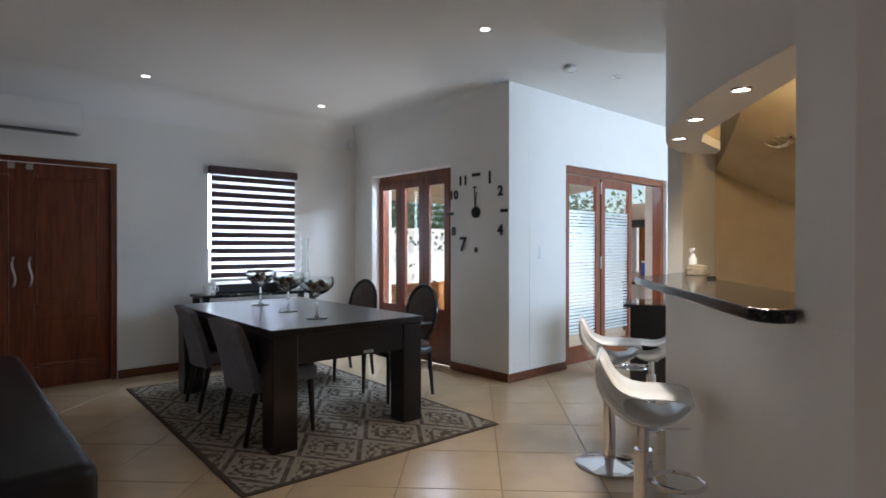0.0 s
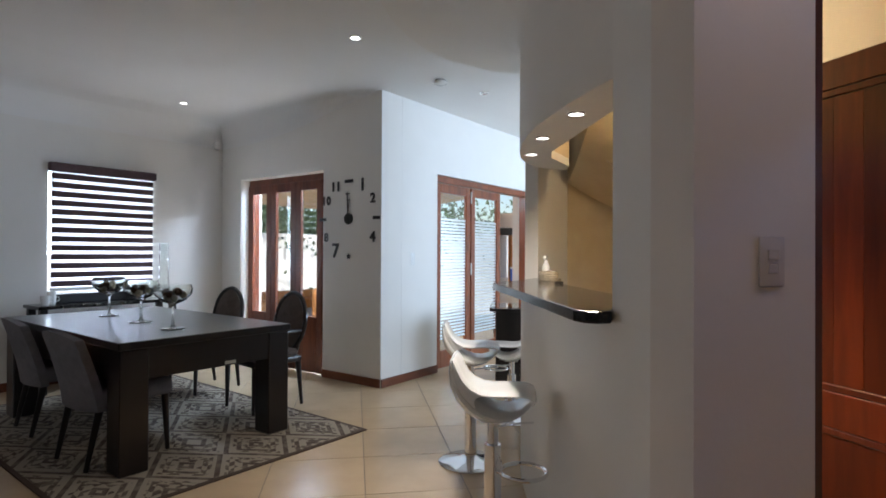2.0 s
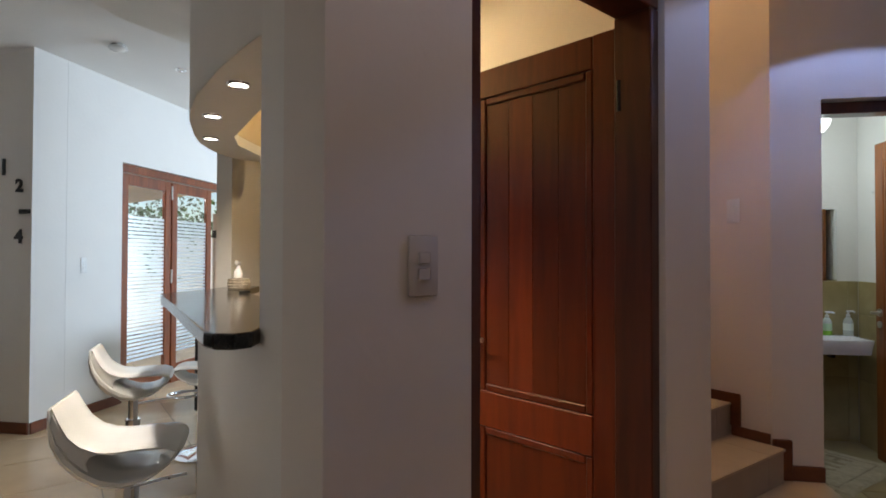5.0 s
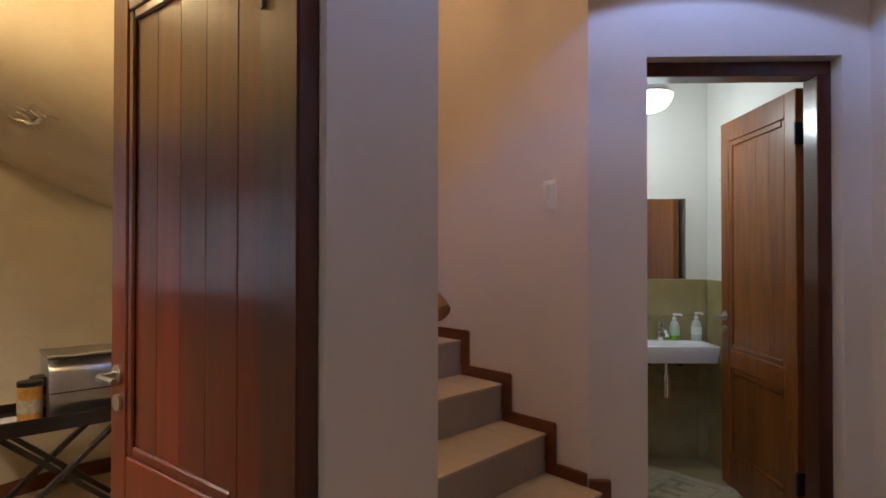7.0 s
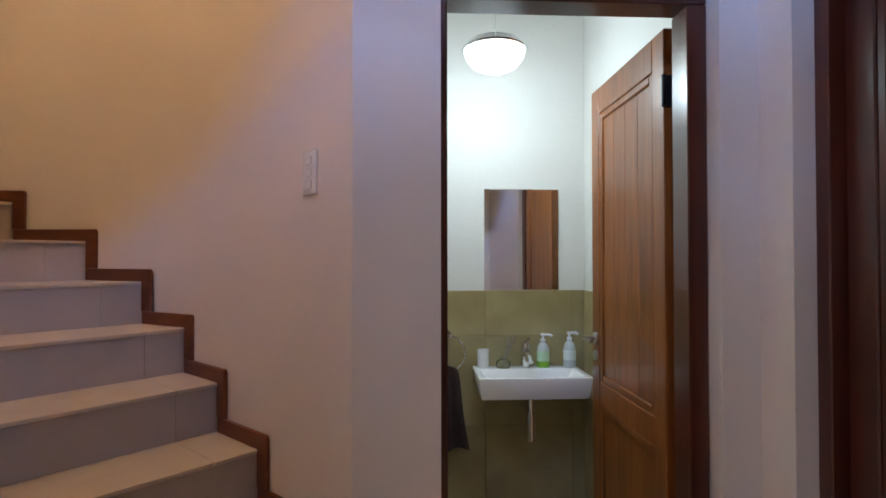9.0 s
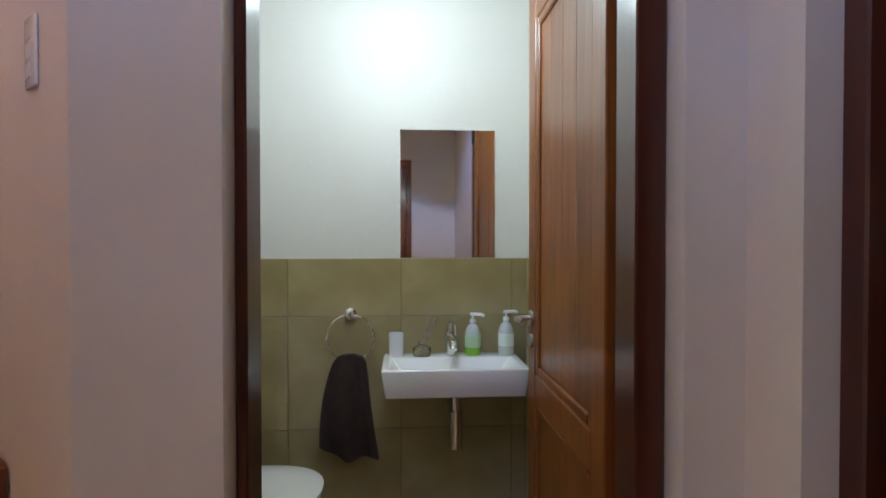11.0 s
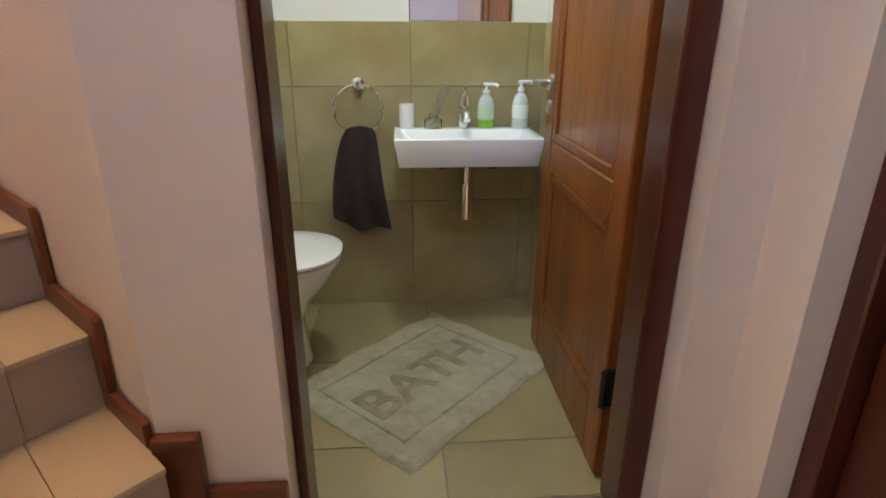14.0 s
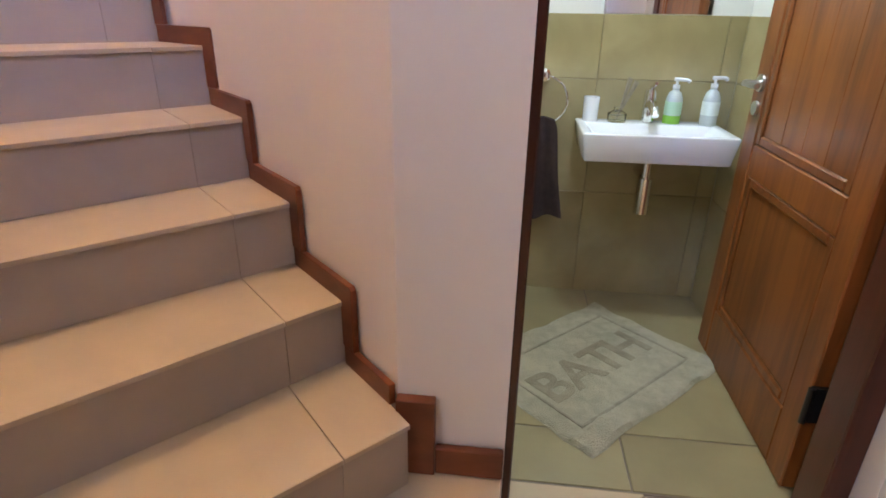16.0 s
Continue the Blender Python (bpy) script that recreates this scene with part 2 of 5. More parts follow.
def tube(bm, pts, r, seg=10, closed=False):
    t = bmesh.new()
    pts = [Vector(p) for p in pts]
    n = len(pts)
    rings = []
    up = Vector((0.13, 0.21, 0.97))
    for i, p in enumerate(pts):
        a = pts[(i - 1) % n] if closed or i > 0 else p
        b = pts[(i + 1) % n] if closed or i < n - 1 else p
        d = (b - a).normalized()
        u = d.cross(up).normalized()
        w = u.cross(d)
        rr = r[i] if isinstance(r, (list, tuple)) else r
        rings.append([t.verts.new(p + rr * (u * math.cos(2 * math.pi * k / seg) + w * math.sin(2 * math.pi * k / seg))) for k in range(seg)])
    for i in range(n if closed else n - 1):
        a, b = rings[i], rings[(i + 1) % n]
        for k in range(seg):
            t.faces.new((a[k], a[(k + 1) % seg], b[(k + 1) % seg], b[k]))
    if not closed:
        t.faces.new(rings[0][::-1])
        t.faces.new(rings[-1])
    join(bm, t)
    return bm


def along(a, b):
    """Frame with x along a to b, y to the left, origin at a."""
    d = Vector((b[0] - a[0], b[1] - a[1], 0))
    return Matrix.Translation((a[0], a[1], 0)) @ Matrix.Rotation(math.atan2(d.y, d.x), 4, "Z"), d.length


def wall(name, a, b, thick, z1, label, mat=None, openings=(), z0=0.0, ext0=0.0, ext1=0.0, bevel=0.0):
    """Wall whose seen face runs from a to b; the body lies to the right of that run by thick."""
    m, length = along(a, b)
    bm = bmesh.new()
    s = -ext0
    for o0, o1, zb, zt in sorted(openings):
        if o0 > s:
            box(bm, s, o0, -thick, 0, z0, z1, bevel)
        if zb > z0:
            box(bm, o0, o1, -thick, 0, z0, zb)
        if zt < z1:
            box(bm, o0, o1, -thick, 0, zt, z1)
        s = o1
    if s < length + ext1:
        box(bm, s, length + ext1, -thick, 0, z0, z1, bevel)
    return structure(name, bm, mat or M_WALL, label, "wall", m=m)


def skirting(a, b, h=0.085, s0=0.0, s1=0.0, z=0.0):
    m, length = along(a, b)
    bm = box(bmesh.new(), s0, length - s1, 0.003, 0.018, z + 0.003, z + h, 0.004, 1)
    return structure("baseboard", bm, M_SKIRT, "reddish brown wooden skirting board along the wall", "baseboard", m=m)


# ---------------------------------------------------------------- plan
H = 2.84
XB, YC, YA = 3.985, 3.513, 6.14
C0, J1, J2, J3 = (1.402, 0.189), (1.678, -0.031), (2.335, -0.555), (2.583, -0.752)
BD = Vector((0.757, 0.653))
BN = Vector((-0.653, 0.757))


def bar(s, o):
    """Point of the bar's plan: s along its face from the hatch's end, o out into the room."""
    return (1.772 + BD.x * s + BN.x * o, 0.508 + BD.y * s + BN.y * o)


BAR = [(-0.488, 0.0), (0.0, 0.0), (0.5, 0.0), (0.9, 0.0), (1.15, -0.004), (1.4, -0.03), (1.6, -0.065), (1.8, -0.115), (2.0, -0.185), (2.16, -0.255), (2.24, -0.3)]


def bar_front(out):
    """Plan curve of the bar's front, pushed out by out."""
    res = []
    for i, (s, o) in enumerate(BAR):
        a, b = BAR[max(i - 1, 0)], BAR[min(i + 1, len(BAR) - 1)]
        d = Vector((b[0] - a[0], b[1] - a[1])).normalized()
        res.append(bar(s - d.y * out, o + d.x * out))
    return res


HEAD = [(0.0, 0.0), (0.12, 0.022), (0.34, 0.052), (0.68, 0.075), (0.9, 0.068), (1.08, 0.05), (1.36, 0.0), (1.52, -0.04), (1.66, -0.098), (1.78, -0.165), (1.87, -0.235), (1.93, -0.33), (1.94, -0.44)]


def head_front(out):
    """Plan curve of the bulkhead over the bar, pushed out by out."""
    res = []
    for i, (s, o) in enumerate(HEAD):
        a, b = HEAD[max(i - 1, 0)], HEAD[min(i + 1, len(HEAD) - 1)]
        d = Vector((b[0] - a[0], b[1] - a[1])).normalized() if i else Vector((1.0, 0.0))
        res.append(bar(s - d.y * out, o + d.x * out))
    return res


XW = 3.63
S0, S1, S2 = (XW, -1.325), (4.40, -0.555), (4.70, -0.024)
SU, SN = Vector((0.7071, 0.7071)), Vector((-0.7071, 0.7071))
RISE = 0.172

# ---------------------------------------------------------------- structure
def slab(name, x0, x1, y0, y1, z0, z1, mat, label, category):
    return structure(name, box(bmesh.new(), x0, x1, y0, y1, z0, z1), mat, label, category)


floor = slab("floor", -4.6, 9.0, -4.7, 8.2, -0.2, -0.004, M_GROUT, "beige ceramic tiled floor laid diagonally", "floor")
slab("ground", -300, 300, -300, 300, -0.6, -0.21, M_PAVE, "pale paved yard around the house", "ground")
slab("ceiling", -4.6, 3.985, 0.25, 6.4, H, H + 0.15, M_CEIL, "smooth white painted ceiling with recessed downlights", "ceiling")
slab("ceiling_passage", 3.985, 8.8, 0.25, 3.815, H, H + 0.15, M_CEIL, "smooth white painted ceiling with recessed downlights", "ceiling")
bm = box(bmesh.new(), 4.29, 8.9, 3.82, 8.0, 2.5, 2.56)
for v in bm.verts:
    v.co.z -= (v.co.y - 3.82) * 0.097
structure("ceiling_patio", bm, M_AWNING, "tan sloping ceiling over the covered patio", "ceiling")
slab("ceiling_living", -4.6, 1.0, -4.7, 0.247, H, H + 0.15, M_CEIL, "smooth white painted ceiling", "ceiling")
slab("ceiling_stair", 1.003, 9.2, -4.7, 0.4, 5.2, 5.35, M_CEIL, "white ceiling high over the stair well", "ceiling")
slab("ceiling_toilet", 3.85, 5.1, -2.5, -0.9, 2.75, 2.85, M_CEIL, "white ceiling of the guest toilet", "ceiling")

wall("wall_north", (XB + 0.3, YA), (-4.6, YA), 0.25, H, "white painted plaster wall with window and double door", openings=[(XB + 0.3 - 3.138, XB + 0.3 - 2.137, 0.86, 2.13), (XB + 0.3 - 1.278, XB + 0.3 + 0.2, 0.0, 2.08)])
wall("wall_dining_east", (XB, YC), (XB, YA), 0.3, H, "white painted plaster wall with folding door opening", openings=[(4.322 - YC, 5.76 - YC, 0.0, 2.14)])
wall("wall_lounge", (8.6, YC), (XB, YC), 0.3, H, "bright white painted wall with folding door opening", openings=[(8.6 - 7.074, 8.6 - 4.875, 0.0, 2.14)], ext1=-0.302)
# out of view; its window is placed to let light reach the bar wall
wall("wall_west", (-4.35, 6.5), (-4.35, -4.7), 0.25, H, "unseen plain white wall with an assumed window", openings=[(1.6, 3.6, 0.9, 2.2)])
wall("wall_south", (-4.6, -4.45), (9.0, -4.45), 0.25, 5.2, "plain white wall")
wall("wall_void", (1.0, 0.25), (1.0, -4.45), 0.1, 5.2, "plain white upper wall", z0=H + 0.151)
wall("wall_void_north", (9.0, 0.25), (1.0, 0.25), 0.1, 5.2, "plain white upper wall", z0=H + 0.151)
wall("wall_east", (8.6, -4.5), (8.6, 3.513), 0.25, 5.2, "plain white wall")
# out of view, assumed as the opening for the kitchen daylight
wall("wall_kitchen", (5.2, -1.0), (8.6, -1.0), 0.2, 5.2, "unseen white wall with an assumed kitchen window", openings=[(0.2, 2.8, 0.9, 2.5)])
wall("wall_patio_end", (8.6, 3.82), (8.6, 5.02), 0.25, 1.99, "beige painted wall with a curtained window", openings=[(0.84, 1.1, 0.85, 1.6)], mat=M_HALL)
wall("garden_wall_north", (16.0, 11.5), (0.0, 11.5), 0.2, 1.75, "sunlit white garden wall", M_OUTWALL, z0=-0.21)
wall("garden_wall_east", (12.5, 2.0), (12.5, 11.4), 0.2, 1.75, "sunlit white garden wall", M_OUTWALL, z0=-0.21)
slab("patio_column", 8.6, 8.85, 7.7, 7.95, -0.003, 2.1, M_WALL, "white square patio column", "column")

# coved edge between the walls and the ceiling of the dining room, dying out at the free corner
COVE = [(-4.34, YA, 0, -1, 0.3), (-1.0, YA, 0, -1, 0.3), (1.5, YA, 0, -1, 0.3), (XB, YA, -1, -1, 0.3), (XB, 5.5, -1, 0, 0.29), (XB, 5.0, -1, 0, 0.25), (XB, 4.6, -1, 0, 0.19), (XB, 4.2, -1, 0, 0.11), (XB, 3.85, -1, 0, 0.045), (XB, YC, -1, 0, 0.004)]
bm = bmesh.new()
rows = []
for x, y, dx, dy, r in COVE:
    rows.append([bm.verts.new((x + dx * (0.002 + r - r * math.cos(a)), y + dy * (0.002 + r - r * math.cos(a)), H - 0.002 - r + r * math.sin(a))) for a in [math.pi / 2 * k / 12 for k in range(13)]])
for a, b in zip(rows, rows[1:]):
    for i in range(12):
        bm.faces.new((a[i], a[i + 1], b[i + 1], b[i]))
structure("ceiling_cove", bm, M_CEIL, "white rounded plaster cove under the ceiling", "trim", smooth=True)

# bar: lower wall, bulkhead and soffit
bm = bmesh.new()
front = bar_front(0.0)
prism(bm, front + bar_front(-0.15)[:0:-1] + [bar(-0.36, -0.15)], 0.0, 1.078)
structure("wall_bar_lower", bm, M_WALL, "white curved plaster wall under the bar counter", "wall", smooth=True)
bm = bmesh.new()
prism(bm, [bar(-0.488, 0), bar(0, 0), bar(0, -0.15), bar(-0.36, -0.15)], 1.0785, H)
structure("wall_bar_end", bm, M_WALL, "white plaster wall beside the bar hatch", "wall")
bm = bmesh.new()
levels = [(1.852, 0.0), (2.1, 0.0), (2.46, 0.0), (2.52, 0.012), (2.57, 0.05), (2.61, 0.12), (2.65, 0.22), (2.69, 0.36), (2.72, 0.55), (2.735, 0.8), (2.842, 0.86)]
rows = []
for z, o in levels:
    rows.append([bm.verts.new((x, y, z)) for x, y in head_front(o)])
for a, b in zip(rows, rows[1:]):
    for i in range(len(a) - 1):
        bm.faces.new((a[i], a[i + 1], b[i + 1], b[i]))
structure("wall_bar_bulkhead", bm, M_WALL, "white curved bulkhead above the bar", "wall", smooth=True)
bm = bmesh.new()
prism(bm, head_front(-0.003)[1:] + [bar(1.8, -0.42), bar(1.5, -0.22), bar(1.3, -0.165), bar(0.002, -0.155), bar(0.002, -0.003)], 1.85, 1.9)
structure("bar_soffit", bm, M_WALL, "soffit with downlights over the bar counter", "trim")
bm = prism(bmesh.new(), [bar(0.003, -0.155), bar(1.3, -0.165), bar(1.5, -0.22), bar(1.8, -0.42), bar(1.8, -0.4), bar(1.5, -0.2), bar(1.3, -0.145), bar(0.003, -0.135)], 1.901, H - 0.001)
structure("bar_soffit_back", bm, M_AMBER, "amber painted back of the bar bulkhead", "trim")

# bar room behind the hatch
wall("wall_bar_pillar", (4.06, 1.66), (3.56, 1.66), 0.1, H, "cream painted wall at the end of the bar", M_WALL)
ROUND = [(4.06, 1.656), (4.14, 1.617), (4.24, 1.566), (4.33, 1.508), (4.42, 1.442), (4.5, 1.372), (4.575, 1.293), (4.645, 1.203), (4.71, 1.105), (4.765, 1.005), (4.815, 0.915), (4.885, 0.822), (4.95, 0.755)]


def round_wall(d):
    """Plan curve of the bar room's rounded wall, pushed into the room by d."""
    res = []
    for i in range(len(ROUND)):
        a, b = ROUND[max(i - 1, 0)], ROUND[min(i + 1, len(ROUND) - 1)]
        v = Vector((b[0] - a[0], b[1] - a[1])).normalized()
        res.append((ROUND[i][0] + v.y * d, ROUND[i][1] - v.x * d))
    return res


bm = prism(bmesh.new(), round_wall(0.0) + round_wall(-0.1)[::-1], 0.0, H)
structure("wall_bar_room", bm, M_AMBER, "amber paint-effect rounded wall of the bar room", "wall", smooth=True)
bm = prism(bmesh.new(), round_wall(0.018) + round_wall(0.003)[::-1], 0.003, 0.085)
structure("baseboard", bm, M_SKIRT, "reddish brown skirting board along the rounded wall", "baseboard", smooth=True)
wall("wall_bar_room_side", (3.75, 0.22), (4.95, 0.75), 0.08, H, "amber paint-effect wall of the bar room", M_AMBER)
bm = prism(bmesh.new(), [bar(-0.2, -0.15), bar(0.8, -0.36), bar(1.6, -0.43), bar(2.1, -0.58), (4.1, 1.66), (4.36, 1.53), (4.62, 1.28), (4.8, 0.98), (4.95, 0.75), (3.75, 0.25), (2.62, -0.62), J1], 2.74, 2.8)
structure("ceiling_bar_room", bm, M_AMBER, "amber painted ceiling of the bar room", "ceiling")

# underside of the stairs, sloping down to the rounded wall of the bar room
bm = bmesh.new()
rows = []
for k, (x, y) in enumerate(ROUND[:11]):
    z = 1.83 - 0.043 * k
    rows.append([bm.verts.new((x - 1.45 * f, y - 0.94 * f, min(z + h, 2.737))) for f, h in ((0.0, 0.0), (0.2, 0.1), (0.4, 0.24), (0.52, 0.36), (0.6, 0.5), (0.65, 0.7), (0.67, 1.4))])
    if not k:
        rows.insert(0, [bm.verts.new((v.co.x, v.co.y, 2.7385)) for v in rows[0]])
for a, b in zip(rows, rows[1:]):
    for i in range(6):
        bm.faces.new((a[i], a[i + 1], b[i + 1], b[i]))
structure("ceiling_stair_underside", bm, M_AMBER, "amber plastered underside of the stairs", "ceiling", smooth=True)

# pantry wall with its doorway
PW, PL = along(C0, J3)


def on_pantry(p):
    return (PW.inverted() @ Vector((p[0], p[1], 0))).x


s1, s2 = on_pantry(J1), on_pantry(J2)
wall("wall_pantry", J3, C0, 0.16, 5.2, "smooth plaster wall with the bar room doorway", M_HALL, openings=[(PL - s2, PL - s1, 0.0, 2.13)])
wall("wall_stair_inner", (J3[0] + SU.x * 1.65, J3[1] + SU.y * 1.65), J3, 0.12, 5.2, "plaster wall on the inner side of the stairs", M_HALL)

# stair wall, toilet walls
# the stair wall bends smoothly round the turn
bend = [S0, (4.03, -0.925), (4.25, -0.705), (4.345, -0.605), (4.41, -0.525), (4.47, -0.43), (4.6, -0.2), (4.665, -0.08), (4.692, 0.0), (4.7, 0.1), (4.7, 0.6)]
bm = bmesh.new()
prism(bm, bend + [(x + 0.1, y - 0.06) for x, y in bend[::-1]], 0.0, 5.2)
structure("wall_stair", bm, M_HALL, "plaster wall curving round the stairs", "wall", smooth=True)
wall("wall_toilet_door", (XW, -2.46), (XW, -1.325), 0.17, 5.2, "plaster wall with the guest toilet doorway", M_HALL, openings=[(0.11, 0.895, 0.0, 2.105)], ext0=0.19)
wall("wall_hall_door", (0.62, -2.463), (XW, -2.463), 0.2, 5.2, "plaster wall with a dark wooden door", M_HALL, openings=[(2.025, 2.87, 0.0, 2.12)], ext1=0.002)
wall("wall_toilet_back", (4.945, -2.45), (4.945, -0.95), 0.12, 2.75, "white wall above a stone tile dado", M_WALL)
wall("wall_toilet_right", (3.85, -2.37), (4.942, -2.37), 0.085, 2.75, "white toilet wall", M_WALL)
wall("wall_toilet_left", (4.94, -1.12), (4.06, -1.12), 0.08, 2.75, "white toilet wall", M_WALL)

skirting((XB, YA), (-4.3, YA), s0=0.02, s1=5.63 - 0.05)
skirting((XB, YC), (XB, 4.322), s1=0.0)
skirting((4.875, YC), (XB, YC))
skirting((3.57, 1.655), (4.05, 1.655), s1=0.02)
wall("wall_hall_west", (0.75, -0.98), (0.75, -2.46), 0.15, H, "plain hall wall with a wooden door", M_HALL, openings=[(0.22, 0.98, 0.0, 2.12)])
bm = prism(bmesh.new(), [(1.001, -2.62), (XW, -2.62), (XW, -1.325), (2.583, -0.752), (1.402, 0.189), (1.001, 0.246)], H, H + 0.12)
structure("ceiling_hall", bm, M_CEIL, "white painted hall ceiling with downlights", "ceiling")


# ---------------------------------------------------------------- doors and windows
def panel_door(name, m, w, h, mat, label, lever=0.0, mid=0.69, side=1, t=0.04, hinges=(), planks=4, mr=0.07):
    """A framed door leaf: x from its hinge, two panels with planks, lever handle; seen faces at y = 0 and y = -t."""
    door = thing(name, m, label, "door")
    st, rail = 0.09, 0.115
    for x0 in (0.0, w - st):
        part("stile", box(bmesh.new(), x0, x0 + st, -t, 0, 0.008, h, 0.004, 1), mat, door)
    for z0, z1 in ((0.008, 0.19), (mid - mr, mid + mr), (h - rail, h)):
        part("rail", box(bmesh.new(), st + 0.0015, w - st - 0.0015, -t + 0.001, -0.001, z0, z1, 0.004, 1), mat, door)
    for z0, z1, n in ((0.19, mid - mr, 1), (mid + mr, h - rail, planks)):
        span = w - 2 * st - 0.06
        for i in range(n):
            a = st + 0.03 + span * i / n
            part("panel", box(bmesh.new(), a + 0.0004, a + span / n - 0.0004, -t + 0.012, -0.012, z0 + 0.03, z1 - 0.03, 0.0012, 1), mat, door)
        part("panel_core", box(bmesh.new(), st + 0.003, w - st - 0.003, -t + 0.0165, -0.0165, z0 + 0.002, z1 - 0.002), mat, door)
        fr = bmesh.new()
        for y0, y1 in ((-0.016, -0.003), (-t + 0.003, -t + 0.016)):
            box(fr, st + 0.001, st + 0.03, y0, y1, z0, z1, 0.005, 1)
            box(fr, w - st - 0.03, w - st - 0.001, y0, y1, z0, z1, 0.005, 1)
            box(fr, st + 0.031, w - st - 0.031, y0, y1, z0, z0 + 0.03, 0.005, 1)
            box(fr, st + 0.031, w - st - 0.031, y0, y1, z1 - 0.03, z1, 0.005, 1)
        part("moulding", fr, mat, door)
    if lever:
        for sgn, y in ((1, 0.0), (-1, -t)):
            bm = bmesh.new()
            x = w - 0.05
            rod(bm, (x, y, lever), (x, y + sgn * 0.008, lever), 0.026)
            handle = part("door_handle", bm, M_STEEL, door, "brushed steel lever handle", True)
            part("lever", tube(bmesh.new(), [(x, y + sgn * 0.005, lever), (x, y + sgn * 0.045, lever), (x - 0.012, y + sgn * 0.055, lever), (x - 0.11, y + sgn * 0.055, lever + 0.002)], 0.009), M_STEEL, handle, "", True)
            part("keyhole_rose", rod(bmesh.new(), (x, y, lever - 0.075), (x, y + sgn * 0.008, lever - 0.075), 0.022), M_STEEL, door, "", True)
    for z in hinges:
        bm = bmesh.new()
        rod(bm, (-0.012, 0.006, z - 0.05), (-0.012, 0.006, z + 0.05), 0.008)
        box(bm, -0.012, -0.0005, -t, 0.003, z - 0.05, z + 0.05)
        part("hinge", bm, M_BLACKP, door, "dark metal hinge")
    return door


def door_frame(name, m, w, h, d, mat, t=0.045, t1=0.0, label="dark varnished wooden door frame"):
    """Frame of width w and height h; its depth d runs back along -y (or on along y where d is negative)."""
    fr = tagged(new(name), label, "door frame", "", "structure")
    fr.matrix_basis = m
    t1 = t1 or t
    y0, y1 = min(0, -d), max(0, -d)
    part("jamb", box(bmesh.new(), 0.001, t, y0, y1, 0.002, h - t - 0.001, 0.004, 1), mat, fr)
    part("jamb", box(bmesh.new(), w - t1, w - 0.001, y0, y1, 0.002, h - t - 0.001, 0.004, 1), mat, fr)
    part("head", box(bmesh.new(), 0.001, w - 0.001, y0, y1, h - t, h, 0.004, 1), mat, fr)
    return fr


# toilet door, open inwards
door_frame("door_frame_toilet", pose(XW + 0.065, -2.35, 0, 0, 0, 90), 0.785, 2.103, 0.1, M_JAMB, 0.06, 0.022)
panel_door("toilet_door", pose(3.845, -2.288, 0, 0, 0, 0), 0.725, 2.035, M_HONEY, "open varnished hardwood door with two panels", lever=0.95, mid=0.722, hinges=(0.28, 1.83), planks=4, mr=0.05)
# bar room door, open inwards
FA = math.degrees(math.atan2(J3[1] - C0[1], J3[0] - C0[0]))
mj, _ = along(J1, J2)
door_frame("door_frame_pantry", mj @ pose(0, 0.15, 0), Vector((J2[0] - J1[0], J2[1] - J1[1])).length, 2.128, 0.13, M_JAMB, 0.05)
panel_door("bar_room_door", pose(2.392, -0.415, 0, 0, 0, 54), 0.7, 2.05, M_REDWOOD, "open reddish hardwood door with plank panels", lever=0.97, hinges=(0.28, 1.82))
# closed door at the end of the hall
door_frame("door_frame_hall", pose(2.645, -2.52, 0), 0.845, 2.118, 0.13, M_JAMB, 0.05)
panel_door("hall_door", pose(2.70, -2.56, 0), 0.735, 2.06, M_JAMB, "closed dark hardwood door with panels", lever=0.0, hinges=())

door_frame("door_frame_hall_west", pose(0.76, -1.96, 0, 0, 0, 90), 0.76, 2.118, -0.12, M_MEDWOOD, 0.05)
panel_door("hall_west_door", pose(0.68, -1.906, 0, 0, 0, 90), 0.65, 2.06, M_MEDWOOD, "closed reddish hardwood panel door")

# double front door
def front_door(x0, w, flip):
    d = panel_door("front_door", pose(x0, YA + 0.1, 0, 0, 0, 0), w, 2.03, M_MAHOG, "dark hardwood double door leaf, closed", planks=1)
    bm = bmesh.new()
    x = 0.06 if not flip else w - 0.06
    tube(bm, [(x + 0.012 * math.sin(k / 12 * 2 * math.pi), -0.085 if 0 < k < 12 else -0.045, 0.93 + 0.26 * k / 12) for k in range(13)], 0.01)
    part("door_handle", bm, M_STEEL, d, "curved chrome pull handle", True)
    return d


door_frame("door_frame_front", pose(-0.2, YA + 0.14, 0), 1.478, 2.078, 0.13, M_MAHOG)
front_door(0.542, 0.69, False)
front_door(-0.153, 0.6945, True)
structure("trim", box(bmesh.new(), -0.15, 1.228, YA + 0.052, YA + 0.13, 0.0005, 0.0076), M_MAHOG, "dark wooden threshold under the front door", "trim")
for x in (0.47, 0.6):
    bm = box(bmesh.new(), x - 0.025, x + 0.025, YA + 0.045, YA + 0.06, 1.97, 2.02, 0.003, 1)
    tagged(part("door_bolt", bm, M_STEEL), "small steel bolt plate on the front door", "bolt")


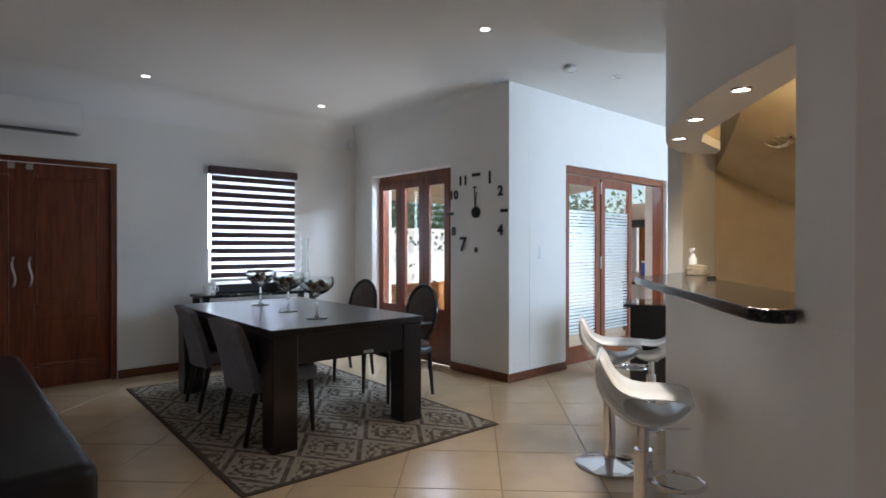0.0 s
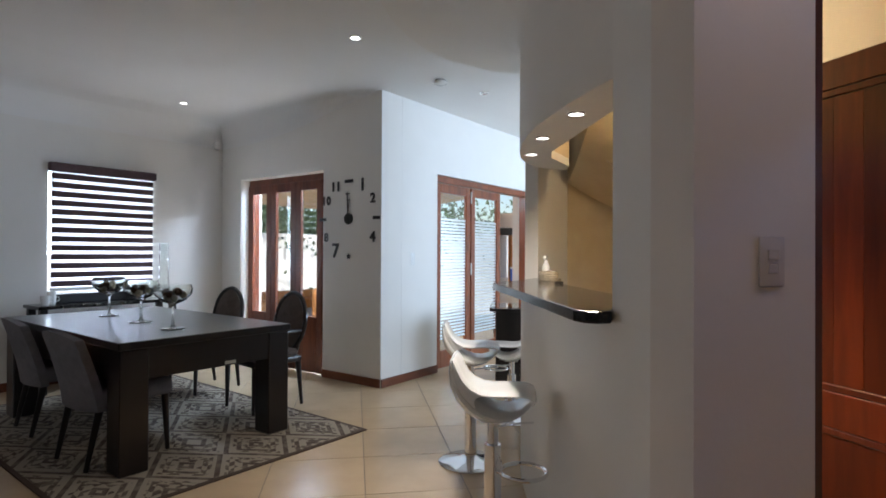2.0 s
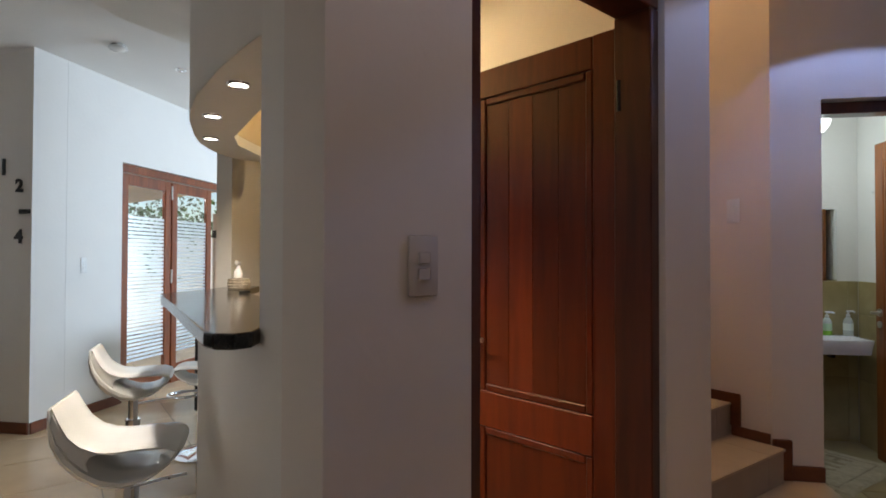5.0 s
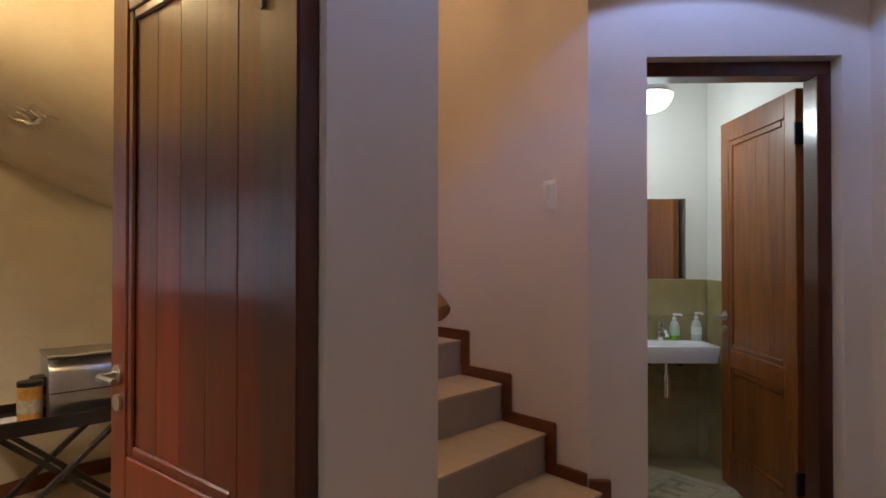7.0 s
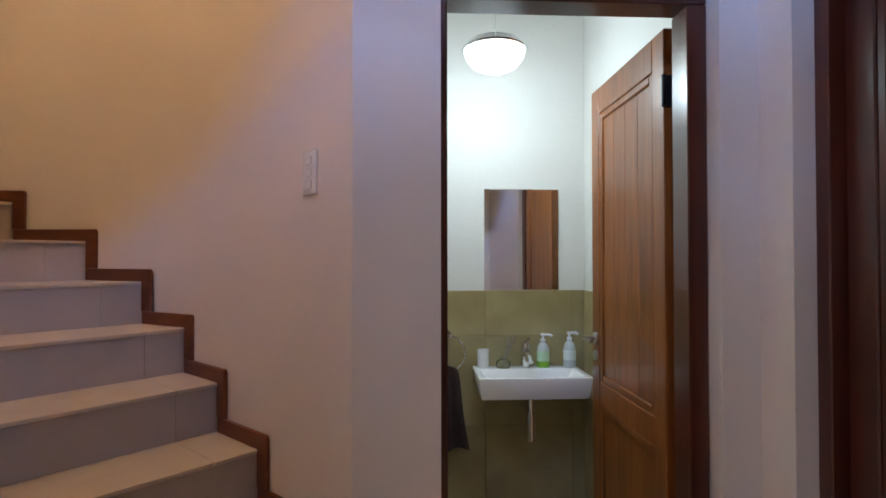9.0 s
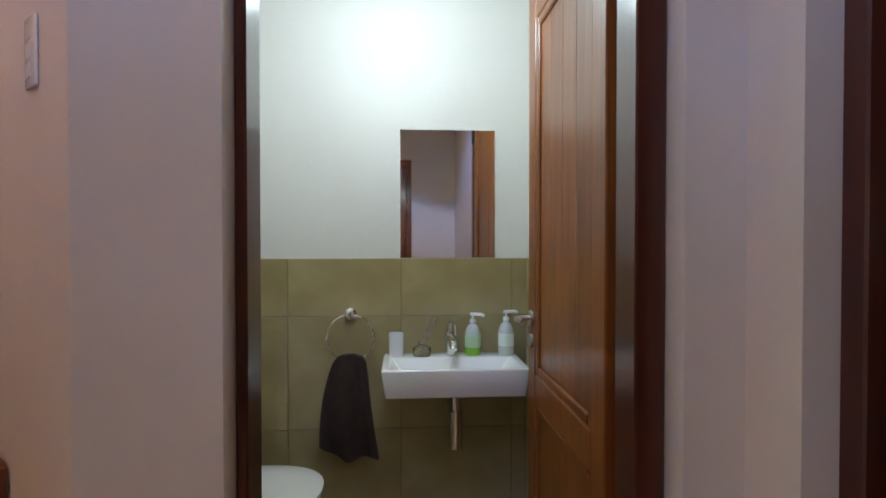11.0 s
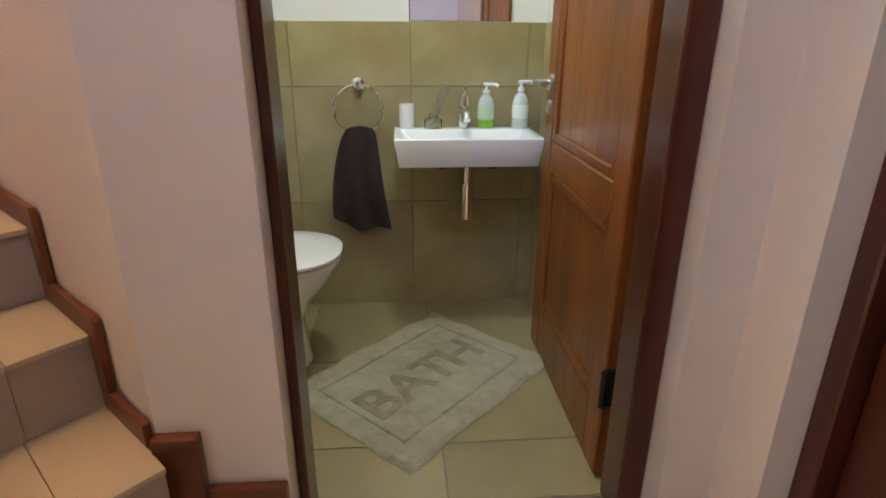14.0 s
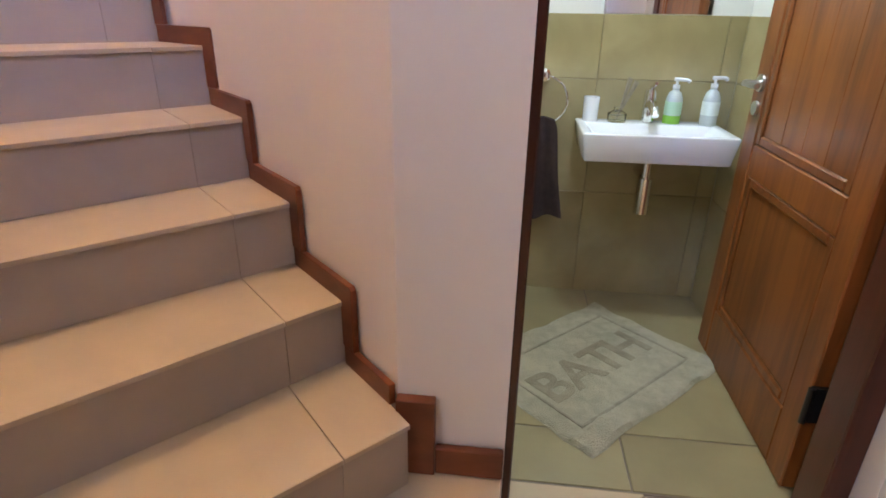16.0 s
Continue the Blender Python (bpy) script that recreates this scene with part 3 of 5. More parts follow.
# folding doors
def fold_panel(name, m, w, h, mat, label, frosted=False, bottom=0.2):
    d = thing(name, m, label, "door", "folding door panels")
    st = 0.085
    part("stile", box(bmesh.new(), 0, st, -0.022, 0.022, 0.01, h, 0.004, 1), mat, d)
    part("stile", box(bmesh.new(), w - st, w, -0.022, 0.022, 0.01, h, 0.004, 1), mat, d)
    part("rail", box(bmesh.new(), st + 0.001, w - st - 0.001, -0.021, 0.021, h - 0.1, h, 0.004, 1), mat, d)
    part("rail", box(bmesh.new(), st + 0.001, w - st - 0.001, -0.021, 0.021, 0.01, bottom, 0.004, 1), mat, d)
    g = part("pane", box(bmesh.new(), st + 0.001, w - st - 0.001, -0.003, 0.003, bottom, h - 0.1), M_GLASS, d, "clear glass pane")
    g.visible_shadow = False
    if frosted:
        z = bottom + 0.12
        while z < 1.68:
            k = (z - bottom) / 1.5
            hh = 0.022 if z < 1.1 else 0.026
            s = part("frosted_stripe", box(bmesh.new(), st + 0.002, w - st - 0.002, -0.0062, -0.004, z, z + hh), M_FROST, g, "frosted film stripe")
            z += 0.036
    return d


M_FROST = material("frost_film", (0.85, 0.9, 0.92), 0.7, noise_amt=0.02, scale=30, bump=0)
ft = M_FROST.node_tree
fl = ft.nodes.new("ShaderNodeBsdfTranslucent")
fl.inputs[0].default_value = (0.9, 0.97, 1.0, 1)
fm = ft.nodes.new("ShaderNodeMixShader")
fm.inputs[0].default_value = 0.7
ft.links.new(ft.nodes["Principled BSDF"].outputs[0], fm.inputs[1])
ft.links.new(fl.outputs[0], fm.inputs[2])
ft.links.new(fm.outputs[0], ft.nodes["Material Output"].inputs[0])
door_frame("door_frame_fold_a", pose(XB + 0.12, 4.322, 0, 0, 0, 90), 1.438, 2.138, 0.1, M_MAHOG, 0.07, label="varnished wooden folding door frame")
for y in (4.395, 4.823, 5.251):
    fold_panel("folding_door", pose(XB + 0.07, y, 0, 0, 0, 90), 0.425, 2.06, M_MAHOG, "glazed hardwood folding door panel with solid base", False, 0.6)
door_frame("door_frame_fold_b", pose(4.875, YC + 0.16, 0), 2.199, 2.138, 0.12, M_MEDWOOD, 0.07, label="varnished wooden folding door frame")
fold_panel("folding_door", pose(4.95, YC + 0.09, 0), 0.68, 2.06, M_MEDWOOD, "glazed folding door panel with frosted stripes", True)
fold_panel("folding_door", pose(5.65, YC + 0.09, 0, 0, 0, 1), 0.7, 2.06, M_MEDWOOD, "glazed folding door panel with frosted stripes", True)
for x, z in ((5.635, 1.1), (5.635, 1.95)):
    bm = box(bmesh.new(), x - 0.012, x + 0.012, YC + 0.055, YC + 0.068, z - 0.07, z + 0.07, 0.004, 1)
    tagged(part("door_latch", bm, M_STEEL), "small metal latch on the folding door", "latch")

# window with zebra blind
win = tagged(new("window_1"), "white framed window behind a striped blind", "window", "", "structure")
bm = bmesh.new()
for x0, x1, z0, z1 in ((2.14, 2.18, 0.862, 2.128), (3.095, 3.135, 0.862, 2.128), (2.18, 3.095, 0.862, 0.9), (2.18, 3.095, 2.09, 2.128), (2.61, 2.66, 0.9, 2.09)):
    box(bm, x0, x1, YA + 0.12, YA + 0.16, z0, z1, 0.003, 1)
part("window_frame", bm, M_WPLAST, win)
part("pane", box(bmesh.new(), 2.18, 3.095, YA + 0.138, YA + 0.142, 0.9, 2.09), M_GLASS, win).visible_shadow = False
blind = thing("zebra_blind", pose(0, 0, 0), "dark brown and white striped zebra roller blind", "blind")
part("cassette", box(bmesh.new(), 2.13, 3.145, YA - 0.075, YA - 0.003, 2.06, 2.145, 0.012, 2), M_DARKF, blind, "dark brown blind cassette")
z = 0.93
M_SHEER = material("sheer_fabric", (0.9, 0.9, 0.9), 0.9, noise_amt=0.02, scale=40, bump=0.05, trans=0.0, emit=None)
sheer = M_SHEER.node_tree
tl = sheer.nodes.new("ShaderNodeBsdfTranslucent")
tl.inputs[0].default_value = (0.95, 0.95, 1.0, 1)
mx = sheer.nodes.new("ShaderNodeMixShader")
mx.inputs[0].default_value = 0.75
sheer.links.new(sheer.nodes["Principled BSDF"].outputs[0], mx.inputs[1])
sheer.links.new(tl.outputs[0], mx.inputs[2])
sheer.links.new(mx.outputs[0], sheer.nodes["Material Output"].inputs[0])
part("sheer", box(bmesh.new(), 2.155, 3.12, YA - 0.034, YA - 0.032, 0.93, 2.06), M_SHEER, blind, "thin white sheer cloth")
for i in range(13):
    z = 0.945 + i * 0.087
    part("slat", box(bmesh.new(), 2.155, 3.12, YA - 0.041, YA - 0.037, z, z + 0.056), M_DARKF, blind, "dark brown cloth band")
part("bottom_bar", box(bmesh.new(), 2.15, 3.125, YA - 0.045, YA - 0.028, 0.905, 0.935, 0.005, 1), M_WPLAST, blind)


# ---------------------------------------------------------------- dining room
# rug
def rug_material():
    m = material("kilim_wool", (0.42, 0.38, 0.32), 1.0, noise_amt=0, bump=0.5, bump_scale=250)
    nt = m.node_tree
    N, L = nt.nodes, nt.links
    co = N.new("ShaderNodeTexCoord")
    sep = N.new("ShaderNodeSeparateXYZ")
    L.new(co.outputs["Object"], sep.inputs[0])

    def f(op, a, b=None, c=None):
        n = N.new("ShaderNodeMath")
        n.operation = op
        for i, v in enumerate((a, b, c)):
            if v is None:
                continue
            if isinstance(v, (int, float)):
                n.inputs[i].default_value = v
            else:
                L.new(v, n.inputs[i])
        return n.outputs[0]
    x, y = sep.outputs[0], sep.outputs[1]
    dx = f("ABSOLUTE", f("SUBTRACT", f("FRACT", f("ADD", f("MULTIPLY", x, 2.1), 0.5)), 0.5))
    dy = f("ABSOLUTE", f("SUBTRACT", f("FRACT", f("ADD", f("MULTIPLY", y, 1.4), 0.5)), 0.5))
    dia = f("ADD", dx, dy)
    ring = f("GREATER_THAN", f("FRACT", f("MULTIPLY", dia, 5.2)), 0.6)
    sx = f("GREATER_THAN", f("FRACT", f("MULTIPLY", f("ADD", x, f("MULTIPLY", f("FLOOR", f("MULTIPLY", y, 17)), 0.045)), 6.5)), 0.45)
    sy = f("GREATER_THAN", f("FRACT", f("MULTIPLY", f("SUBTRACT", y, f("MULTIPLY", f("FLOOR", f("MULTIPLY", x, 18)), 0.043)), 6.1)), 0.4)
    step = f("MULTIPLY", sx, sy)
    gate = f("GREATER_THAN", f("FRACT", f("MULTIPLY", dia, 2.3)), 0.45)
    pat = f("ABSOLUTE", f("SUBTRACT", ring, f("MULTIPLY", step, gate)))
    n = N.new("ShaderNodeTexNoise")
    n.inputs["Scale"].default_value, n.inputs["Detail"].default_value = 14, 8
    L.new(co.outputs["Object"], n.inputs[0])
    worn = f("MULTIPLY", pat, f("MULTIPLY_ADD", n.outputs[0], 1.5, 0.1))
    edge = f("MAXIMUM", f("GREATER_THAN", f("ABSOLUTE", x), 0.9), f("GREATER_THAN", f("ABSOLUTE", y), 1.385))
    val = f("MINIMUM", f("MAXIMUM", worn, edge), 1.0)
    ramp = N.new("ShaderNodeValToRGB")
    ramp.color_ramp.elements[0].color, ramp.color_ramp.elements[1].color = (0.34, 0.29, 0.225, 1), (0.085, 0.058, 0.044, 1)
    L.new(val, ramp.inputs[0])
    L.new(ramp.outputs[0], N["Principled BSDF"].inputs["Base Color"])
    return m


bm = box(bmesh.new(), -0.93, 0.93, -1.415, 1.415, 0.0, 0.009, 0.003, 1)
tagged(part("area_rug", bm, rug_material(), None, m=pose(2.12, 4.185, 0.0005, 0, 0, -2.0)), "worn brown and cream geometric patterned rug under the table", "rug")

# table
TM = pose(2.105, 4.208, 0.0105, 0, 0, -1.6) @ Matrix.Diagonal((0.972, 0.972, 1.025, 1))
table = thing("dining_table", TM, "large glossy dark wenge dining table with block legs", "table")
part("tabletop", box(bmesh.new(), -0.6, 0.6, -1.04, 1.04, 0.7, 0.745, 0.006, 2), M_WENGE, table)
for x0, x1, y0, y1 in ((-0.58, 0.58, -1.02, -0.985), (-0.58, 0.58, 0.985, 1.02), (-0.58, -0.545, -0.984, 0.984), (0.545, 0.58, -0.984, 0.984)):
    part("apron", box(bmesh.new(), x0, x1, y0, y1, 0.52, 0.699, 0.003, 1), M_WENGE, table)
for x in (-0.59, 0.42):
    for y in (-1.03, 0.86):
        part("leg", box(bmesh.new(), x, x + 0.17, y, y + 0.17, 0.0, 0.698, 0.006, 1), M_WENGE, table)
part("plate", box(bmesh.new(), 0.08, 0.16, -1.024, -1.0205, 0.53, 0.55), M_STEEL, table, "small steel maker's plate")


# grey upholstered chair
def padded_chair(m, group):
    c = thing("upholstered_chair", m, "grey fabric dining chair with dark tapered legs", "chair", group)
    part("seat", box(bmesh.new(), -0.23, 0.24, -0.235, 0.235, 0.36, 0.47, 0.035, 3), M_GREYF, c, smooth=True)
    bm = bmesh.new()
    n, k = 9, 7
    grid = []
    for side in (0, 1):
        g = []
        for j in range(k):
            v = j / (k - 1)
            row = []
            for i in range(n):
                u = i / (n - 1) * 2 - 1
                w = 0.235 - 0.025 * v
                x = -0.225 - 0.12 * v ** 1.3 + 0.05 * u * u + (0.0 if side else -0.05) 
                z = 0.34 + 0.475 * v - 0.045 * u * u * v
                row.append(bm.verts.new((x, u * w, z)))
            g.append(row)
        grid.append(g)
    for g in grid:
        for j in range(k - 1):
            for i in range(n - 1):
                bm.faces.new((g[j][i], g[j][i + 1], g[j + 1][i + 1], g[j + 1][i]))
    a, b = grid
    rim = [(0, i) for i in range(n)] + [(j, n - 1) for j in range(1, k)] + [(k - 1, i) for i in range(n - 2, -1, -1)] + [(j, 0) for j in range(k - 2, 0, -1)]
    for p, q in zip(rim, rim[1:] + rim[:1]):
        bm.faces.new((a[p[0]][p[1]], a[q[0]][q[1]], b[q[0]][q[1]], b[p[0]][p[1]]))
    part("backrest", bm, M_GREYF, c, smooth=True)
    for x, y, lx in ((0.2, 0.19, 0.22), (0.2, -0.19, 0.22), (-0.19, 0.19, -0.27), (-0.19, -0.19, -0.27)):
        part("leg", rod(bmesh.new(), (lx, y, 0.0), (x, y, 0.37), 0.014, 0.024, 10), M_WENGE, c, "dark tapered wooden leg", True)
    return c


ch = padded_chair(pose(1.70, 3.68, 0.0105, 0, 0, 2), "grey chairs at the table")
copy_thing(ch, pose(1.76, 4.62, 0.0105, 0, 0, -4))


def oval_chair(m, group):
    c = thing("oval_back_chair", m, "dark wooden dining chair with taupe oval back", "chair", group)
    bm = bmesh.new()
    box(bm, -0.22, 0.23, -0.235, 0.235, 0.37, 0.42, 0.012, 2)
    part("seat_frame", bm, M_WENGE, c, smooth=True)
    part("seat", box(bmesh.new(), -0.2, 0.21, -0.215, 0.215, 0.42, 0.475, 0.024, 3), M_BROWNF, c, smooth=True)
    tilt = pose(-0.26, 0, 0.675, 0, -10, 0)
    t = bmesh.new()
    tube(t, [(0, 0.215 * math.cos(a), 0.25 * math.sin(a)) for a in [2 * math.pi * k / 32 for k in range(32)]], 0.02, 8, True)
    t.transform(tilt)
    part("back_frame", t, M_WENGE, c, smooth=True)
    t = bmesh.new()
    lathe(t, [(0.0, 0.018), (0.1, 0.017), (0.17, 0.012), (0.2, 0.002), (0.2, -0.004), (0.0, -0.012)], 32, Matrix.Rotation(radians(90), 4, "Y") @ Matrix.Diagonal((1.2, 1.0, 1, 1)))
    t.transform(tilt)
    part("backrest", t, M_BROWNF, c, "taupe upholstered oval back", True)
    for s in (-1, 1):
        part("arm", tube(bmesh.new(), [(-0.235, s * 0.2, 0.62), (-0.1, s * 0.245, 0.63), (0.04, s * 0.25, 0.62), (0.1, s * 0.24, 0.57), (0.09, s * 0.225, 0.42)], 0.015, 8), M_WENGE, c, smooth=True)
        part("back_post", tube(bmesh.new(), [(-0.215, s * 0.14, 0.4), (-0.24, s * 0.15, 0.5), (-0.262, s * 0.16, 0.56)], 0.016, 8), M_WENGE, c, smooth=True)
        part("leg", rod(bmesh.new(), (0.21, s * 0.2, 0.0), (0.2, s * 0.205, 0.38), 0.013, 0.024, 10), M_WENGE, c, smooth=True)
        part("leg", rod(bmesh.new(), (-0.25, s * 0.19, 0.0), (-0.2, s * 0.205, 0.38), 0.014, 0.024, 10), M_WENGE, c, smooth=True)
    return c


oc = oval_chair(pose(2.93, 3.87, 0.0105, 0, 0, 176), "oval chairs at the table")
copy_thing(oc, pose(2.97, 4.83, 0.0105, 0, 0, 182))


# goblets with decorative balls
def goblet(x, y, seed, s=1.0):
    g = thing("glass_goblet", pose(x, y, 0.7745, 0, 0, 20 * seed), "large clear glass goblet filled with dried pods", "goblet", "goblets on the table")
    h = 0.31 * s
    bm = lathe(bmesh.new(), [(0.0, 0.0), (0.075, 0.001), (0.07, 0.006), (0.02, 0.012), (0.009, 0.03), (0.008, h * 0.5), (0.02, h * 0.56), (0.07, h * 0.63), (0.115, h * 0.78), (0.122, h * 0.9), (0.112, h), (0.109, h), (0.118, h * 0.9), (0.111, h * 0.79), (0.066, h * 0.65), (0.0, h * 0.6)], 32)
    part("glass", bm, M_GLASS, g, "clear stemmed glass bowl", True)
    rnd = random.Random(seed)
    for k in range(13):
        a, r = k * 2.4, 0.025 + 0.055 * ((k * 7) % 5) / 5
        z = h * 0.7 + 0.02 * (k // 5) + 0.004
        b = bmesh.new()
        bmesh.ops.create_icosphere(b, subdivisions=2, radius=rnd.uniform(0.018, 0.026))
        for v in b.verts:
            v.co *= 1 + 0.12 * noise.noise(v.co * 60 + Vector((seed, k, 0)))
        part("pod", b, (M_POD, M_POD2, M_POD3)[k % 3], g, "", True, pose(r * math.cos(a), r * math.sin(a), z))
    return g


M_POD = material("dried_pod", (0.16, 0.09, 0.05), 0.9, noise_amt=0.2, scale=40, bump=0.5, bump_scale=90)
M_POD2 = material("cream_pod", (0.5, 0.42, 0.3), 0.9, noise_amt=0.2, scale=40, bump=0.5, bump_scale=90)
M_POD3 = material("grey_pod", (0.2, 0.19, 0.17), 0.9, noise_amt=0.2, scale=40, bump=0.5, bump_scale=90)
goblet(2.065, 4.665, 1)
goblet(2.035, 4.085, 2, 0.97)
goblet(1.985, 3.55, 3, 0.95)

# console under the window
con = thing("console_table", pose(0, 0, 0), "black console table with glass shelf under the window", "console")
part("top", box(bmesh.new(), 1.92, 3.2, 5.68, 6.06, 0.765, 0.795, 0.004, 1), M_GRANITE, con)
for x in (1.94, 3.12):
    for y in (5.70, 5.98):
        part("leg", box(bmesh.new(), x, x + 0.06, y, y + 0.06, 0.0, 0.764, 0.004, 1), M_WENGE, con)
# pale metal put in for the window's reflection under the top
part("shelf", box(bmesh.new(), 1.96, 3.16, 5.72, 6.02, 0.62, 0.635), M_STEEL, con, "pale shelf added for a window reflection")
part("shelf", box(bmesh.new(), 1.96, 3.16, 5.72, 6.02, 0.25, 0.27), M_WENGE, con)
bm = box(bmesh.new(), 2.12, 2.98, 5.95, 5.99, 0.7955, 0.88, 0.006, 1)
tagged(part("sound_bar", bm, M_BLACK), "long black box lying on the console", "box")
for i, x in enumerate((2.01, 2.08)):
    cup = thing("white_cup", pose(x, 5.80 + 0.06 * i, 0.7955), "small white ceramic cup on the console", "cup", "cups on the console")
    part("body", lathe(bmesh.new(), [(0.0, 0.0), (0.03, 0.0), (0.036, 0.04), (0.038, 0.09 + 0.03 * i), (0.034, 0.09 + 0.03 * i), (0.031, 0.01), (0, 0.008)], 20), M_CERAM, cup, "", True)
    part("handle", tube(bmesh.new(), [(0.034, 0, 0.07), (0.06, 0, 0.065), (0.06, 0, 0.035), (0.034, 0, 0.025)], 0.005, 8), M_CERAM, cup, "", True)
bm = bmesh.new()
for r, z0, z1 in ((0.055, 0.0, 0.2), (0.05, 0.203, 0.4), (0.048, 0.403, 0.58)):
    lathe(bm, [(0.0, z0), (r, z0), (r * 0.9, (z0 + z1) / 2), (r, z1), (r - 0.004, z1), (r * 0.9 - 0.004, (z0 + z1) / 2), (r - 0.005, z0 + 0.015), (0.0, z0 + 0.015)], 24)
tagged(part("glass_vase", bm, M_GLASS, None, smooth=True, m=pose(3.08, 5.78, 0.7955)), "tall clear stacked glass vase on the console", "vase")
bm = bmesh.new()
tube(bm, [(0, 0, 0), (0.01, 0, 0.05), (0, 0, 0.1)], [0.05, 0.04, 0.045], 16)
tagged(part("glass_jar", bm, M_GLASS, None, smooth=True, m=pose(2.84, 5.78, 0.7955)), "small clear glass jar on the console", "jar")

# air conditioner
ac = thing("air_conditioner", pose(0, 0, 0), "white wall mounted split air conditioner", "air conditioner")
bm = bmesh.new()
prism(bm, [(0, 0), (0.17, 0.0), (0.205, 0.05), (0.205, 0.2), (0.17, 0.27), (0, 0.27)], 0.0, 0.83, 0.012, Matrix.Translation((0.965, YA - 0.003, 2.3)) @ Matrix(((0, 0, -1, 0), (-1, 0, 0, 0), (0, 1, 0, 0), (0, 0, 0, 1))))
part("body", bm, M_WPLAST, ac, smooth=True)
part("flap", box(bmesh.new(), 0.18, 0.92, YA - 0.19, YA - 0.06, 2.292, 2.299), M_BLACKP, ac, "dark outlet slot")
bm = bmesh.new()
for i in range(7):
    box(bm, 0.18, 0.92, YA - 0.15 + i * 0.02, YA - 0.14 + i * 0.02, 2.5705, 2.574)
part("grille", bm, M_WPLAST, ac)

# alarm sensor and smoke detector
bm = box(bmesh.new(), 3.86, 3.93, 6.07, 6.137, 2.52, 2.63, 0.018, 3)
tagged(part("alarm_sensor", bm, M_WPLAST, None, smooth=True), "small white alarm sensor in the corner", "sensor")
bm = bmesh.new()
lathe(bm, [(0.0, 0.0), (0.04, 0.0), (0.062, -0.02), (0.06, -0.035), (0.03, -0.05), (0, -0.052)], 28, pose(4.06, 2.876, H - 0.0))
tagged(part("smoke_detector", bm, M_WPLAST, None, smooth=True), "round white smoke detector on the ceiling", "detector")


# downlights
def downlight(x, y, z, lit, r=0.042, beam=4):
    d = thing("downlight", pose(x, y, z), "small recessed round downlight, lit" if lit else "small recessed round downlight, unlit", "downlight", "ceiling downlights")
    bm = lathe(bmesh.new(), [(r * 0.78, -0.001), (r * 0.8, -0.006), (r, -0.007), (r * 1.08, -0.001)], 24)
    part("rim", bm, M_CHROME, d, "", True)
    part("lens", lathe(bmesh.new(), [(0.0, -0.003), (r * 0.78, -0.003), (r * 0.78, -0.0015), (0, -0.0015)], 24), M_LAMP if lit else M_WPLAST, d)
    if lit and beam:
        lamp("downlight_beam", "SPOT", pose(x, y, z - 0.012), beam, (1.0, 0.92, 0.8), 0.03, spot=75 if beam < 5 else 140)
    return d


for x, y, lit in ((1.406, 5.629, 1), (3.15, 5.532, 1), (2.905, 2.79, 1), (4.632, 2.774, 0)):
    downlight(x, y, H, lit)
for x, y in ((2.138, 0.785), (2.491, 1.104), (2.870, 1.357)):
    downlight(x, y, 1.85, True, 0.036, 36)
for x, y, rim, core in HALL_LAMPS:
    hall_lamp = downlight(x, y, H, True, beam=0)
    # disc added under each lamp to block the bluish spot's middle
    part("beam_blocker", lathe(bmesh.new(), [(0.0, -0.026), (0.015, -0.026), (0.0165, -0.0255), (0.0165, -0.0235), (0.0, -0.0235)], 20), M_CHROME, hall_lamp, "small added disc blocking the middle of the beam", True)


# wall clock of loose numerals
def glyph(text, size):
    cu = bpy.data.curves.new("glyph", "FONT")
    cu.body, cu.size, cu.extrude, cu.align_x, cu.align_y = text, size, 0.004, "CENTER", "CENTER"
    cu.offset = 0.004
    ob = bpy.data.objects.new("glyph", cu)
    scene.collection.objects.link(ob)
    bpy.context.view_layer.update()
    me = bpy.data.meshes.new_from_object(ob.evaluated_get(bpy.context.evaluated_depsgraph_get()))
    bpy.data.objects.remove(ob)
    bm = bmesh.new()
    bm.from_mesh(me)
    bpy.data.meshes.remove(me)
    return bm


ck = thing("wall_clock", Matrix.Translation((XB - 0.0075, 3.943, 1.625)) @ Matrix(((0, 0, -1, 0), (-1, 0, 0, 0), (0, 1, 0, 0), (0, 0, 0, 1))), "black wall clock of loose stick-on numerals and pointers", "clock")
for n, txt, sz in ((1, "1", 0.17), (2, "2", 0.13), (4, "4", 0.14), (7, "7", 0.2), (8, "8", 0.12), (10, "10", 0.12), (11, "11", 0.13)):
    a = radians(30 * n)
    for k, digit in enumerate(txt):
        dx = (k - (len(txt) - 1) / 2) * sz * 0.56
        part("numeral", glyph(digit, sz), M_BLACKP, ck, "", False, pose(0.375 * math.sin(a) + dx, 0.375 * math.cos(a), 0))
for a, w in ((0, 0.12), (90, 0.1), (270, 0.1)):
    part("marker", box(bmesh.new(), -w / 2, w / 2, -0.016, 0.016, -0.004, 0.004, 0.003, 1), M_BLACKP, ck, "", False, pose(0.375 * math.sin(radians(a)), 0.375 * math.cos(radians(a)), 0))
bm = bmesh.new()
star = []
for k in range(10):
    r = 0.03 if k % 2 == 0 else 0.014
    star.append((r * math.sin(k * math.pi / 5), r * math.cos(k * math.pi / 5)))
prism(bm, star, -0.004, 0.004)
part("marker", bm, M_BLACKP, ck, "small star marker", False, pose(0, -0.375, 0))
part("hub", lathe(bmesh.new(), [(0.0, -0.005), (0.055, -0.005), (0.055, 0.012), (0.0, 0.014)], 28), M_BLACKP, ck)
bm = bmesh.new()
